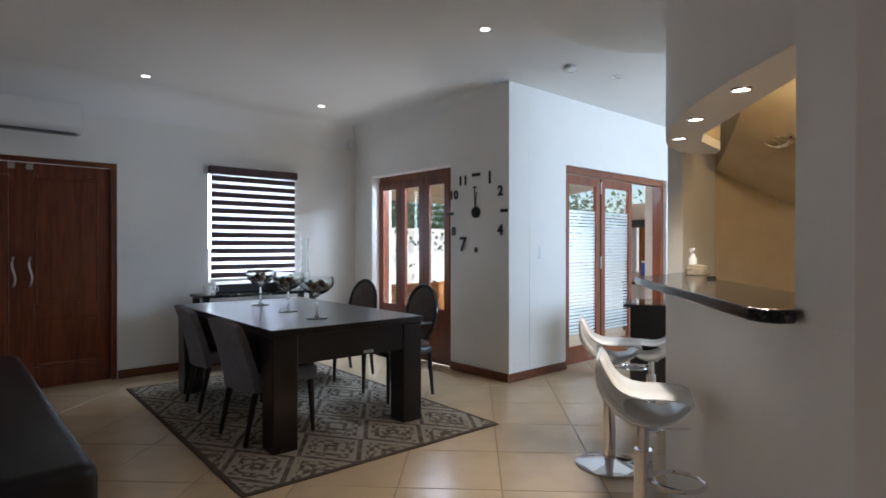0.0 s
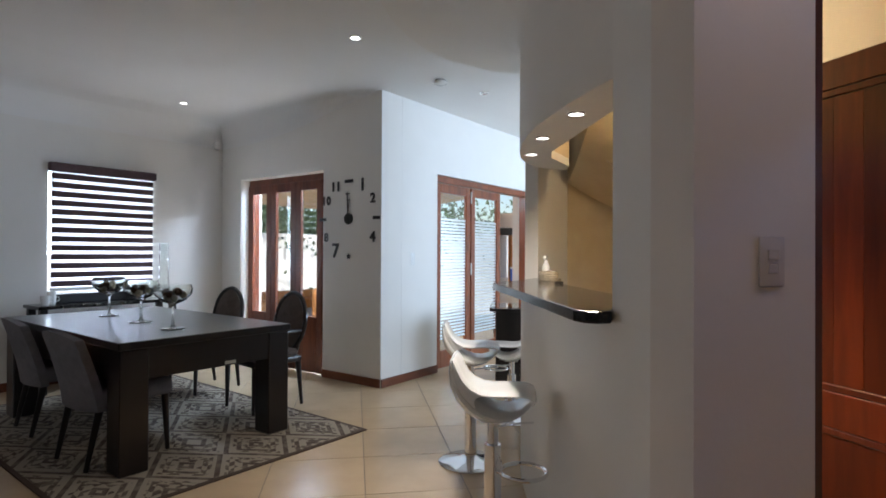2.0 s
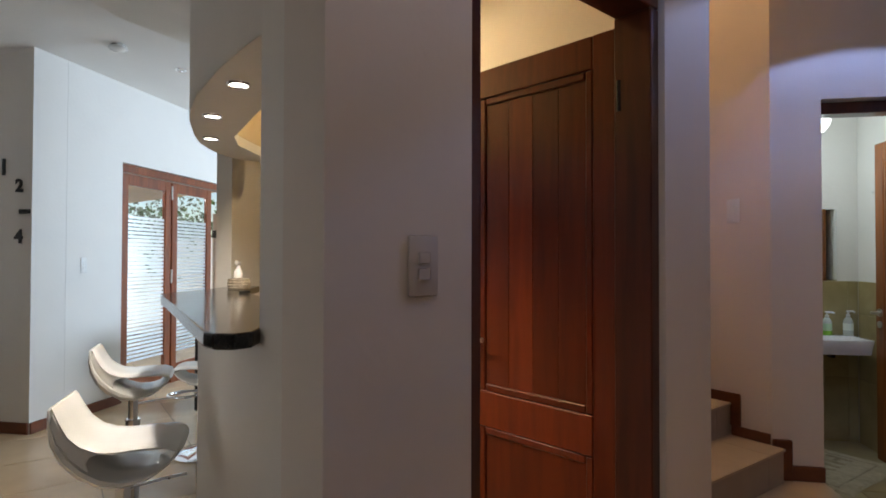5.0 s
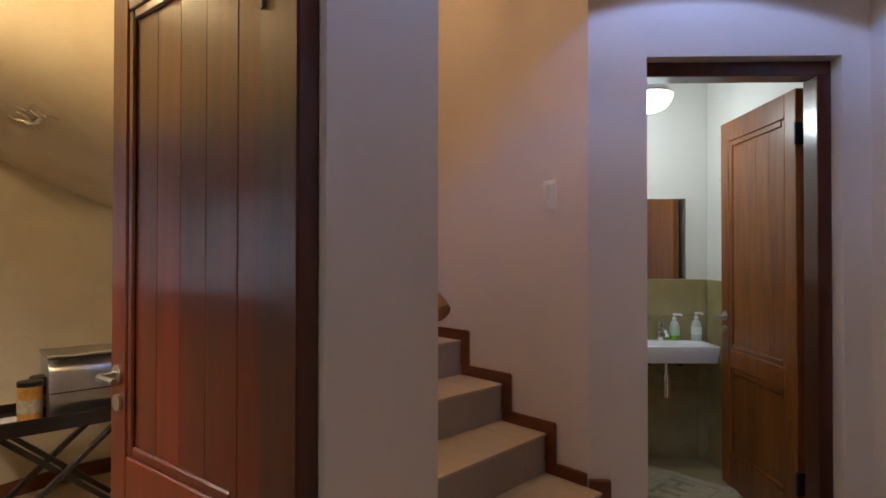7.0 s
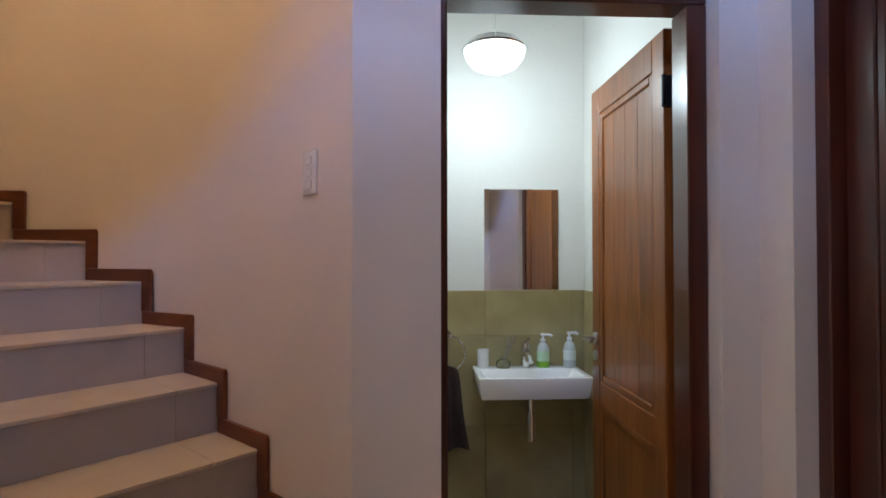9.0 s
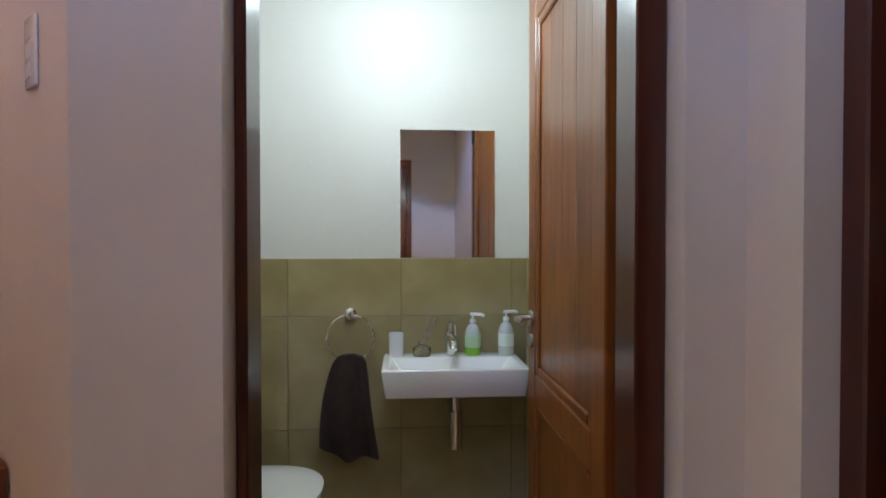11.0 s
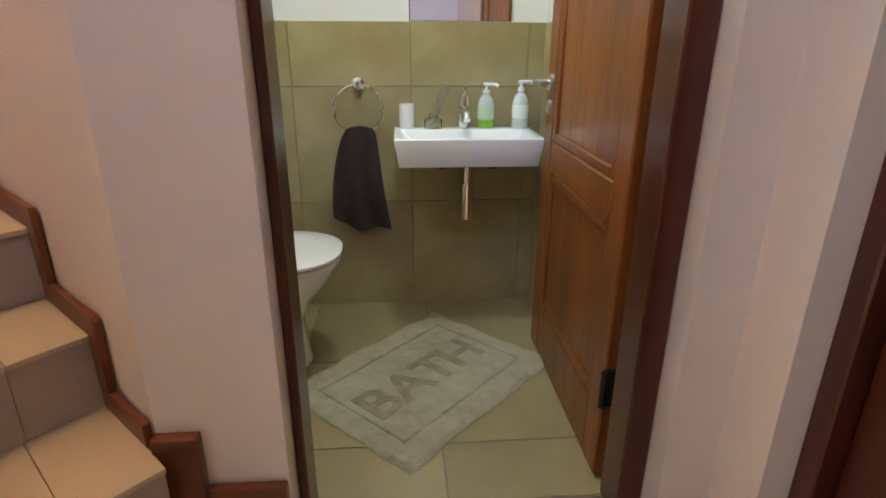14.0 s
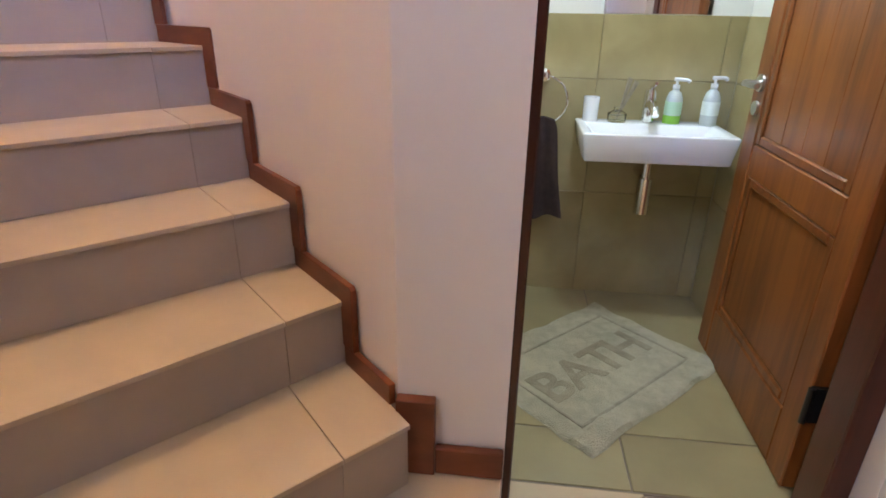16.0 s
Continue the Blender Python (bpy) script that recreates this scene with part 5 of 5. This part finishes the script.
ot = [bm.verts.new((x, y, z1)) for x, y in outer_t]
it = [bm.verts.new((x, y, z1)) for x, y in inner_t]
ib = [bm.verts.new((x, y, z1 - 0.06)) for x, y in inner_b]
ob_ = [bm.verts.new((x, y, z0)) for x, y in outer_b]
for i in range(4):
    j = (i + 1) % 4
    bm.faces.new((ot[i], ot[j], it[j], it[i]))
    bm.faces.new((it[i], it[j], ib[j], ib[i]))
    bm.faces.new((ob_[i], ob_[j], ot[j], ot[i]))
bm.faces.new(ib)
bm.faces.new(ob_)
bmesh.ops.recalc_face_normals(bm, faces=bm.faces)
bmesh.ops.bevel(bm, geom=bm.edges[:], offset=0.007, segments=3, profile=0.5, affect="EDGES")
part("bowl", bm, M_CERAM, sink, smooth=True)
bm = bmesh.new()
tube(bm, [(4.80, -2.06, 0.655), (4.80, -2.06, 0.52)], 0.016, 14)
tube(bm, [(4.80, -2.06, 0.56), (4.80, -2.06, 0.42)], 0.027, 16)
tube(bm, [(4.80, -2.06, 0.55), (4.86, -2.05, 0.56), (4.93, -2.05, 0.56)], 0.014, 12)
part("trap", bm, M_CHROME, sink, "chrome bottle trap", True)
bm = bmesh.new()
for y in (-2.17, -1.97):
    box(bm, 4.86, 4.932, y - 0.012, y + 0.012, 0.6, 0.654)
    tube(bm, [(4.925, y, 0.6), (4.9, y, 0.615), (4.87, (y - 2.06) / 2 - 0.0, 0.63)], 0.006, 6)
part("bracket", bm, M_BLACKP, sink, "dark mounting bracket")

tap = thing("basin_tap", pose(4.885, -2.05, 0.757) @ Matrix.Scale(1.2, 4), "chrome basin mixer tap", "tap")
bm = bmesh.new()
rod(bm, (0, 0, 0), (0, 0, 0.075), 0.021, 0.019, 18)
tube(bm, [(0, 0, 0.05), (-0.04, 0, 0.06), (-0.09, 0, 0.045), (-0.1, 0, 0.035)], [0.016, 0.015, 0.012, 0.011], 12)
part("body", bm, M_CHROME, tap, "", True)
bm = bmesh.new()
rod(bm, (0, 0, 0.076), (0.0, 0, 0.1), 0.02, 0.017, 18)
tube(bm, [(0, 0, 0.095), (-0.02, 0, 0.112), (-0.06, 0, 0.125)], [0.008, 0.008, 0.005], 8)
part("handle", bm, M_CHROME, tap, "", True)

M_GREENL = material("green_soap", (0.3, 0.62, 0.07), 0.15, noise_amt=0, bump=0, trans=0.2)
M_CLEARP = material("clear_plastic", (0.84, 0.89, 0.84), 0.12, noise_amt=0, bump=0, trans=0.35, ior=1.3)
M_LABEL = material("pale_label", (0.75, 0.8, 0.72), 0.5, noise_amt=0, bump=0)


def pump_bottle(x, y, h, r, mat, label, liquid=None, band=M_LABEL, ang=0):
    b = thing("pump_bottle", pose(x, y, 0.7575, 0, 0, ang), label, "bottle")
    body = part("body", lathe(bmesh.new(), [(0, 0), (r, 0), (r * 1.02, 0.01), (r, h * 0.55), (r * 0.75, h * 0.68), (r * 0.4, h * 0.74), (r * 0.4, h * 0.78), (0, h * 0.78)], 24), mat, b, "", True)
    if liquid:
        part("liquid", lathe(bmesh.new(), [(0, 0.002), (r * 1.035, 0.002), (r * 1.035, h * 0.2), (0, h * 0.2)], 24), liquid, body, "bright green liquid soap", True)
    part("label", lathe(bmesh.new(), [(r * 1.03, h * 0.22), (r * 1.03, h * 0.5), (r * 1.02, h * 0.5), (r * 1.02, h * 0.22)], 24), band, body, "paper label")
    bm = bmesh.new()
    rod(bm, (0, 0, h * 0.78), (0, 0, h * 0.86), r * 0.45, r * 0.42, 14)
    rod(bm, (0, 0, h * 0.86), (0, 0, h * 0.95), 0.005, 0.005, 8)
    tube(bm, [(0.01, 0, h * 0.97), (-0.035, 0, h * 0.97), (-0.045, 0, h * 0.93)], 0.007, 8)
    part("pump", bm, M_WPLAST, b, "white pump head", True)
    return b


pump_bottle(4.87, -2.135, 0.165, 0.03, M_CLEARP, "clear pump bottle with green soap on the basin", M_GREENL, material("green_label", (0.45, 0.62, 0.4), 0.5, noise_amt=0, bump=0), 70)
pump_bottle(4.86, -2.265, 0.175, 0.03, M_CLEARP, "clear lotion bottle with white label on the basin", None, M_LABEL, 100)
bm = lathe(bmesh.new(), [(0, 0), (0.028, 0), (0.03, 0.09), (0.028, 0.09), (0.026, 0.006), (0, 0.006)], 24)
tagged(part("tumbler", bm, M_CERAM, None, smooth=True, m=pose(4.87, -1.835, 0.7575)), "plain white tumbler on the basin", "tumbler")
rd = thing("reed_diffuser", pose(4.87, -1.935, 0.7575), "glass reed diffuser with pale sticks on the basin", "diffuser")
part("bottle", lathe(bmesh.new(), [(0, 0), (0.034, 0), (0.036, 0.03), (0.015, 0.042), (0.014, 0.055), (0.011, 0.055), (0.012, 0.04), (0.03, 0.028), (0.03, 0.006), (0, 0.006)], 20), M_GLASS, rd, "", True)
for k in range(6):
    part("reed", rod(bmesh.new(), (0.002 * k - 0.006, 0, 0.01), (0.01 * (k % 3) - 0.01, -0.025 - 0.008 * k, 0.165 - 0.004 * k), 0.0026, 0.0026, 6), M_POD2, rd, "pale reed stick")

# mirror
mir = thing("wall_mirror", pose(0, 0, 0), "frameless rectangular mirror above the basin", "mirror")
part("glass", box(bmesh.new(), 4.936, 4.942, -2.232, -1.85, 1.137, 1.65, 0.001, 1), M_MIRROR, mir)

# towel ring with towel
ring = thing("towel_ring", pose(4.93, -1.655, 0.915), "chrome towel ring on the tiled wall", "towel ring")
part("mount", lathe(bmesh.new(), [(0.0, 0.0), (0.022, 0.0), (0.024, 0.008), (0.014, 0.014), (0.012, 0.035), (0.016, 0.042), (0.0, 0.046)], 20, Matrix.Rotation(radians(-90), 4, "Y")), M_CHROME, ring, "", True)
part("ring", tube(bmesh.new(), [(-0.035 - 0.0, 0.092 * math.sin(a), -0.092 + 0.092 * math.cos(a)) for a in [2 * math.pi * k / 40 for k in range(40)]], 0.0045, 8, True), M_CHROME, ring, "", True)
bm = bmesh.new()
nu, nv = 25, 18
g2 = []
for side in (0, 1):
    g = []
    for j in range(nv):
        v = j / (nv - 1)
        row = []
        for i in range(nu):
            u = i / (nu - 1) * 2 - 1
            w = 0.052 + 0.062 * v ** 0.6
            fold = 0.013 * math.sin(u * 7 + 1.5 * v) * (0.4 + v)
            x = -0.035 + (0.013 if side else -0.018) - fold * (1 if not side else 0.6)
            z = -0.155 - v * (0.385 + 0.02 * math.sin(3 * u + 1) - 0.03 * u)
            if j == 0:
                z += 0.012 * (1 - u * u)
            row.append(bm.verts.new((x, u * w + 0.012 * math.sin(v * 3), z)))
        g.append(row)
    g2.append(g)
for g in g2:
    for j in range(nv - 1):
        for i in range(nu - 1):
            bm.faces.new((g[j][i], g[j][i + 1], g[j + 1][i + 1], g[j + 1][i]))
a, b = g2
rim = [(0, i) for i in range(nu)] + [(j, nu - 1) for j in range(1, nv)] + [(nv - 1, i) for i in range(nu - 2, -1, -1)] + [(j, 0) for j in range(nv - 2, 0, -1)]
for p, q in zip(rim, rim[1:] + rim[:1]):
    bm.faces.new((a[p[0]][p[1]], a[q[0]][q[1]], b[q[0]][q[1]], b[p[0]][p[1]]))
tagged(part("hand_towel", bm, M_TOWEL, None, smooth=True, m=pose(4.93, -1.655, 0.905)), "dark brown hand towel hanging from the ring", "towel")

# toilet
toi = thing("toilet", pose(4.485, -1.21, 0.004), "white close coupled toilet with the lid down", "toilet")


def oval(z, hw, y0, y1, n=32, sq=2.3):
    res = []
    for k in range(n):
        a = 2 * math.pi * k / n
        c, s = math.cos(a), math.sin(a)
        x = hw * math.copysign(abs(c) ** (2 / sq), c)
        y = (y0 + y1) / 2 + (y1 - y0) / 2 * math.copysign(abs(s) ** (2 / sq), s)
        res.append((x, y, z))
    return res


def loft(bm, loops):
    rows = [[bm.verts.new(p) for p in l] for l in loops]
    n = len(rows[0])
    for a, b in zip(rows, rows[1:]):
        for i in range(n):
            bm.faces.new((a[i], a[(i + 1) % n], b[(i + 1) % n], b[i]))
    bm.faces.new(rows[0][::-1])
    bm.faces.new(rows[-1])
    return bm


bm = loft(bmesh.new(), [oval(0.0, 0.115, -0.27, 0.05), oval(0.05, 0.11, -0.26, 0.05), oval(0.17, 0.105, -0.25, 0.05), oval(0.25, 0.125, -0.29, 0.05), oval(0.31, 0.16, -0.345, 0.05), oval(0.36, 0.178, -0.375, 0.05), oval(0.378, 0.18, -0.38, 0.05)])
part("bowl", bm, M_CERAM, toi, smooth=True)
part("seat", loft(bmesh.new(), [oval(0.38, 0.178, -0.385, 0.0), oval(0.384, 0.184, -0.392, 0.0), oval(0.396, 0.184, -0.392, 0.0), oval(0.4, 0.18, -0.387, 0.0)]), M_CERAM, toi, smooth=True)
part("lid", loft(bmesh.new(), [oval(0.404, 0.18, -0.39, 0.0), oval(0.407, 0.187, -0.397, 0.0), oval(0.416, 0.187, -0.397, 0.0), oval(0.424, 0.17, -0.375, -0.01), oval(0.427, 0.1, -0.29, -0.05)]), M_CERAM, toi, smooth=True)
part("cistern", box(bmesh.new(), -0.18, 0.18, 0.005, 0.075, 0.38, 0.74, 0.025, 3), M_CERAM, toi, smooth=True)

# bath mat with woven word
MM = Matrix.Translation((4.3425, -1.87, 0.0055)) @ Matrix.Rotation(math.atan2(-0.485, 0.488), 4, "Z")
bm = bmesh.new()
nx, ny = 60, 44
L, W = 0.74, 0.57
grid = []
for j in range(ny):
    row = []
    for i in range(nx):
        u, v = i / (nx - 1) - 0.5, j / (ny - 1) - 0.5
        ex = 0.006 * noise.noise(Vector((u * 14, v * 14, 3)))
        x, y = u * L + 0.012 * noise.noise(Vector((u * 3, v * 9, 1))), v * W + 0.014 * noise.noise(Vector((u * 9, v * 3, 2)))
        z = 0.008 + (0.004 if abs(v) > 0.36 else 0.0012) * noise.noise(Vector((x * 30, y * 30, 0))) + 0.012 * max(0, noise.noise(Vector((x * 7, y * 7, 5)))) * (1.3 if v < -0.36 else 0.6 if v > 0.4 else 0.0)
        if max(abs(u), abs(v)) > 0.495:
            z = 0.001
        row.append(bm.verts.new((x, y, z)))
    grid.append(row)
for j in range(ny - 1):
    for i in range(nx - 1):
        bm.faces.new((grid[j][i], grid[j][i + 1], grid[j + 1][i + 1], grid[j + 1][i]))
low = bm.verts.new((0, 0, 0.0))
rim = [grid[0][i] for i in range(nx)] + [grid[j][nx - 1] for j in range(1, ny)] + [grid[ny - 1][i] for i in range(nx - 2, -1, -1)] + [grid[j][0] for j in range(ny - 2, 0, -1)]
for p, q in zip(rim, rim[1:] + rim[:1]):
    bm.faces.new((q, p, low))
mat_ob = thing("bath_mat", MM, "rumpled cream cotton bath mat lettered BATH", "bath mat")
part("cloth", bm, M_MAT, mat_ob, "", True)
for i, c in enumerate("BATH"):
    t = glyph(c, 0.205)
    for v in t.verts:
        v.co.x, v.co.z = v.co.x * 1.08, v.co.z * 0.2
    part("letter", t, M_MATL, mat_ob, "flat woven beige letter", False, pose(-0.215 + 0.133 * i, -0.01, 0.0098))
fr = bmesh.new()
for x0, x1, y0, y1 in ((-0.295, 0.295, 0.185, 0.193), (-0.295, 0.295, -0.193, -0.185), (-0.295, -0.287, -0.185, 0.185), (0.287, 0.295, -0.185, 0.185)):
    box(fr, x0, x1, y0, y1, 0.006, 0.0104)
part("border", fr, material("pale_terry", (0.5, 0.44, 0.32), 1.0, noise_amt=0.15, scale=25, bump=0.8, bump_scale=220), mat_ob, "flat woven beige border")

# ceiling lamp of the toilet
cl = thing("ceiling_lamp", pose(4.42, -1.83, 0), "frosted glass bowl ceiling lamp, lit", "ceiling lamp")
part("bowl", lathe(bmesh.new(), [(0.0, 2.075), (0.05, 2.08), (0.095, 2.1), (0.12, 2.135), (0.128, 2.165), (0.124, 2.165), (0.115, 2.137), (0.09, 2.106), (0.05, 2.086), (0, 2.081)], 36), M_DOME, cl, "frosted white glass bowl", True)
part("rim", lathe(bmesh.new(), [(0.128, 2.166), (0.132, 2.17), (0.09, 2.2), (0.03, 2.215), (0.03, 2.22), (0.1, 2.205), (0.135, 2.172)], 36), M_CHROME, cl, "chrome cover", True)
part("stem", rod(bmesh.new(), (0, 0, 2.21), (0, 0, 2.75), 0.005, 0.005, 12), M_WPLAST, cl, "", True)
bm = box(bmesh.new(), 4.3, 4.75, -2.368, -2.358, 1.74, 1.752)
tagged(part("conduit", bm, M_WPLAST), "thin white cable conduit on the toilet wall", "conduit")
bm = box(bmesh.new(), 3.56, 3.643, -2.44, -2.37, 2.42, 2.5, 0.012, 2)
tagged(part("alarm_sensor", bm, M_WPLAST, None, smooth=True), "small white alarm sensor high on the hall wall", "sensor")

# ---------------------------------------------------------------- bar room
TRX, TRY = 4.02, 1.2
tt = thing("tray_table", pose(TRX, TRY, 0, 0, 0, -45), "folding black butler tray table", "tray table")
bm = bmesh.new()
box(bm, -0.3, 0.3, -0.2, 0.2, 0.475, 0.495)
for x0, x1, y0, y1 in ((-0.31, 0.31, -0.21, -0.195), (-0.31, 0.31, 0.195, 0.21), (-0.31, -0.295, -0.195, 0.195), (0.295, 0.31, -0.195, 0.195)):
    box(bm, x0, x1, y0, y1, 0.47, 0.54, 0.003, 1)
part("tray", bm, M_WENGE, tt)
for y, s in ((-0.16, 1), (0.16, 1), (-0.13, -1), (0.13, -1)):
    a, b = Vector((-0.27 * s, y, 0.0)), Vector((0.25 * s, y, 0.469))
    m = Matrix.Translation(a) @ (b - a).to_track_quat("Z", "Y").to_matrix().to_4x4()
    part("leg", box(bmesh.new(), -0.018, 0.018, -0.012, 0.012, 0.008, (b - a).length - 0.012, 0.003, 1, m), M_WENGE, tt)
part("stretcher", rod(bmesh.new(), (-0.2, -0.14, 0.09), (-0.2, 0.14, 0.09), 0.01), M_WENGE, tt)
TB = pose(TRX, TRY, 0, 0, 0, -45)
bb = thing("bread_bin", TB @ pose(0.1, 0.02, 0.4955) @ Matrix.Diagonal((1, 1, 1.25, 1)), "brushed steel bread bin with lid open a crack", "bread bin")
bm = bmesh.new()
prism(bm, [(-0.13, 0.0), (0.13, 0.0), (0.13, 0.1), (0.11, 0.19), (0.06, 0.23), (-0.13, 0.235)], -0.15, 0.15, 0.012, Matrix(((0, 0, 1, 0), (-1, 0, 0, 0), (0, 1, 0, 0), (0, 0, 0, 1))))
bin_body = part("body", bm, M_STEEL, bb, smooth=True)
part("lid_edge", box(bmesh.new(), -0.155, 0.155, -0.14, 0.13, 0.237, 0.249, 0.004, 1), M_STEEL, bb)
part("seam", box(bmesh.new(), -0.145, 0.145, -0.1345, -0.131, 0.1, 0.104), M_BLACKP, bin_body)
M_JAR1 = material("jar_contents_orange", (0.6, 0.28, 0.06), 0.4, noise_amt=0.2, scale=60, bump=0.1)
M_JAR2 = material("jar_contents_dark", (0.14, 0.05, 0.03), 0.4, noise_amt=0.2, scale=60, bump=0.1)
for x, y, mt, lab in ((-0.12, -0.1, M_JAR1, "tin canister with orange label on the tray"), (-0.06, 0.0, M_JAR2, "dark red tin canister on the tray")):
    j = thing("tin_canister", TB @ pose(x, y, 0.4955) @ Matrix.Diagonal((1, 1, 1.2, 1)), lab, "canister", "canisters on the tray")
    part("body", lathe(bmesh.new(), [(0, 0), (0.05, 0), (0.05, 0.15), (0, 0.15)], 24), mt, j, "", True)
    part("lid", lathe(bmesh.new(), [(0, 0.151), (0.052, 0.151), (0.052, 0.168), (0, 0.17)], 24), M_BLACKP, j, "", True)
    part("band", lathe(bmesh.new(), [(0.0505, 0.05), (0.0515, 0.05), (0.0515, 0.1), (0.0505, 0.1)], 24), M_POD2, j, "pale label band")
bm = box(bmesh.new(), -0.08, 0.08, -0.05, 0.05, 0.4955, 0.51, 0.003, 1)
tagged(part("paper_stack", bm, M_WPLAST, None, m=TB @ pose(-0.2, 0.0, 0)), "small stack of white paper on the tray", "paper")

BRW = Matrix.Translation((3.322, 0.157, 0)) @ Matrix.Rotation(radians(45), 4, "Z")
# wine rack with bottles on the back of the inner stair wall
rk = thing("wine_rack", BRW @ pose(0, 0.003, 0), "white wall board with steel wine bottle holders", "wine rack")
bm = bmesh.new()
prism(bm, [(0.02, 0.29), (0.09, 0.37), (0.14, 0.47), (0.175, 0.57), (0.2, 0.72), (0.214, 0.95), (0.214, 1.75), (0.19, 1.95), (0.02, 1.95)], 0.0, 0.02, 0.004, Matrix(((1, 0, 0, 0), (0, 0, 1, 0), (0, 1, 0, 0), (0, 0, 0, 1))))
part("board", bm, M_WPLAST, rk, "curved white backing board")
M_BOTTLE = material("dark_bottle_glass", (0.02, 0.03, 0.012), 0.08, noise_amt=0, bump=0, coat=0.5)
for i, z in enumerate((1.27, 1.545, 1.83)):
    part("holder", tube(bmesh.new(), [(0.12, 0.02, z - 0.06), (0.12, 0.09, z - 0.06), (0.12, 0.125, z - 0.045)], 0.012, 8), M_STEEL, rk, "", True)
for i, z in enumerate((1.27, 1.545, 1.83)):
    wb = thing("wine_bottle", BRW @ pose((0.135, 0.135, 0.05)[i], 0.125, z, 0, -90, 0), "dark wine bottle lying in the wall rack", "bottle", "bottles in the rack")
    gl = part("glass", lathe(bmesh.new(), [(0.0, -0.13), (0.038, -0.13), (0.038, 0.05), (0.03, 0.09), (0.014, 0.12), (0.014, 0.17), (0, 0.17)], 24), M_BOTTLE, wb, "", True)
    part("label", lathe(bmesh.new(), [(0.0385, -0.1), (0.0395, -0.1), (0.0395, 0.0), (0.0385, 0.0)], 24), (M_LABEL, M_JAR2, M_POD2)[i], gl, "paper label")
    part("foil", lathe(bmesh.new(), [(0.0145, 0.12), (0.0155, 0.12), (0.0155, 0.172), (0.0, 0.174)], 16), (M_JAR2, M_BLACKP, M_LABEL)[i], gl, "foil neck")

# lizard ornament on the amber wall
gk = look((3.791, 1.145, 1.908), (3.688, 1.144, 1.693)) @ pose(0, 0, 0, 0, 180, 60) @ Matrix.Scale(0.85, 4)
bm = bmesh.new()
tube(bm, [(-0.06, 0.09, 0), (0.0, 0.07, 0), (0.02, 0.0, 0), (0.0, -0.06, 0), (-0.05, -0.09, 0), (-0.09, -0.085, 0)], [0.022, 0.024, 0.02, 0.014, 0.008, 0.004], 8)
for a, b in (((0.0, 0.05), (-0.1, 0.03)), ((0.01, 0.06), (0.07, 0.1)), ((0.01, -0.03), (-0.08, -0.02)), ((0.01, -0.04), (0.07, -0.08))):
    tube(bm, [(*a, 0), ((a[0] + b[0]) / 2, b[1] + 0.01, 0.003), (*b, 0)], 0.006, 6)
tagged(part("lizard_ornament", bm, M_CHROME, None, smooth=True, m=gk), "silver lizard shaped ornament under the stairs", "ornament")

# hanging lamp of the bar room
pl = thing("pendant_lamp", pose(2.95, 0.7, 0.28), "woven brown pendant lamp shade", "pendant lamp")
part("shade", lathe(bmesh.new(), [(0.06, 2.3), (0.1, 2.27), (0.138, 2.2), (0.15, 2.1), (0.145, 2.1), (0.133, 2.2), (0.096, 2.265), (0.056, 2.295)], 32), M_POD, pl, "woven brown shade", True)
for k in range(10):
    a = 2 * math.pi * k / 10
    part("rib", tube(bmesh.new(), [(0.065 * math.cos(a), 0.065 * math.sin(a), 2.3), (0.145 * math.cos(a + 0.3), 0.145 * math.sin(a + 0.3), 2.2), (0.155 * math.cos(a + 0.6), 0.155 * math.sin(a + 0.6), 2.1)], 0.006, 6), M_POD, pl, "", True)
part("cord", rod(bmesh.new(), (0, 0, 2.115), (0, 0, 2.46), 0.004, 0.004, 8), M_BLACKP, pl)
part("bulb", lathe(bmesh.new(), [(0, 2.092), (0.012, 2.095), (0.016, 2.107), (0.01, 2.122), (0, 2.124)], 16), M_LAMP, pl, "lit bulb", True)

# ---------------------------------------------------------------- floor tiles, laid diagonally
TS = 0.556
tmesh = tile_mesh(TS - 0.005, TS - 0.005, 0.004, M_TILE)


def inside(x, y):
    if x < -1.2 or x > 8.4 or y < -2.3 or y > 8.0:
        return False
    if y > YA + 0.05 and x < XB + 0.35:
        return False
    if x > XW + 0.55 and y < 0.0:
        return False
    if x < 0.6 and y < -1.6:
        return False
    return True


count = 0
rest = bmesh.new()


def in_house(x, y):
    return -4.3 < x < 8.5 and -4.4 < y < 8.0 and not (y > YA + 0.2 and x < XB + 0.3) and not (3.5 < x < 5.2 and -2.6 < y < -0.9)


for i in range(-20, 34):
    for j in range(-22, 22):
        u, v = 3.525 + (i + 0.5) * TS, -0.15 + (j + 0.5) * TS
        x, y = (u - v) * 0.70711, (u + v) * 0.70711
        if inside(x, y):
            t = new("tile", tmesh)
            t.parent = floor
            t.matrix_basis = pose(x, y, 0.0, 0, 0, 45)
            count += 1
        elif in_house(x, y):
            c, g = TS * 0.70711, 0.0035
            rest.faces.new([rest.verts.new((x + p * (c - g), y + q * (c - g), -0.0003)) for p, q in ((1, 0), (0, 1), (-1, 0), (0, -1))])
field = part("tile_field", rest, M_TILE, floor, "beige floor tiles of the far rooms")
field["kind"] = "stuff"
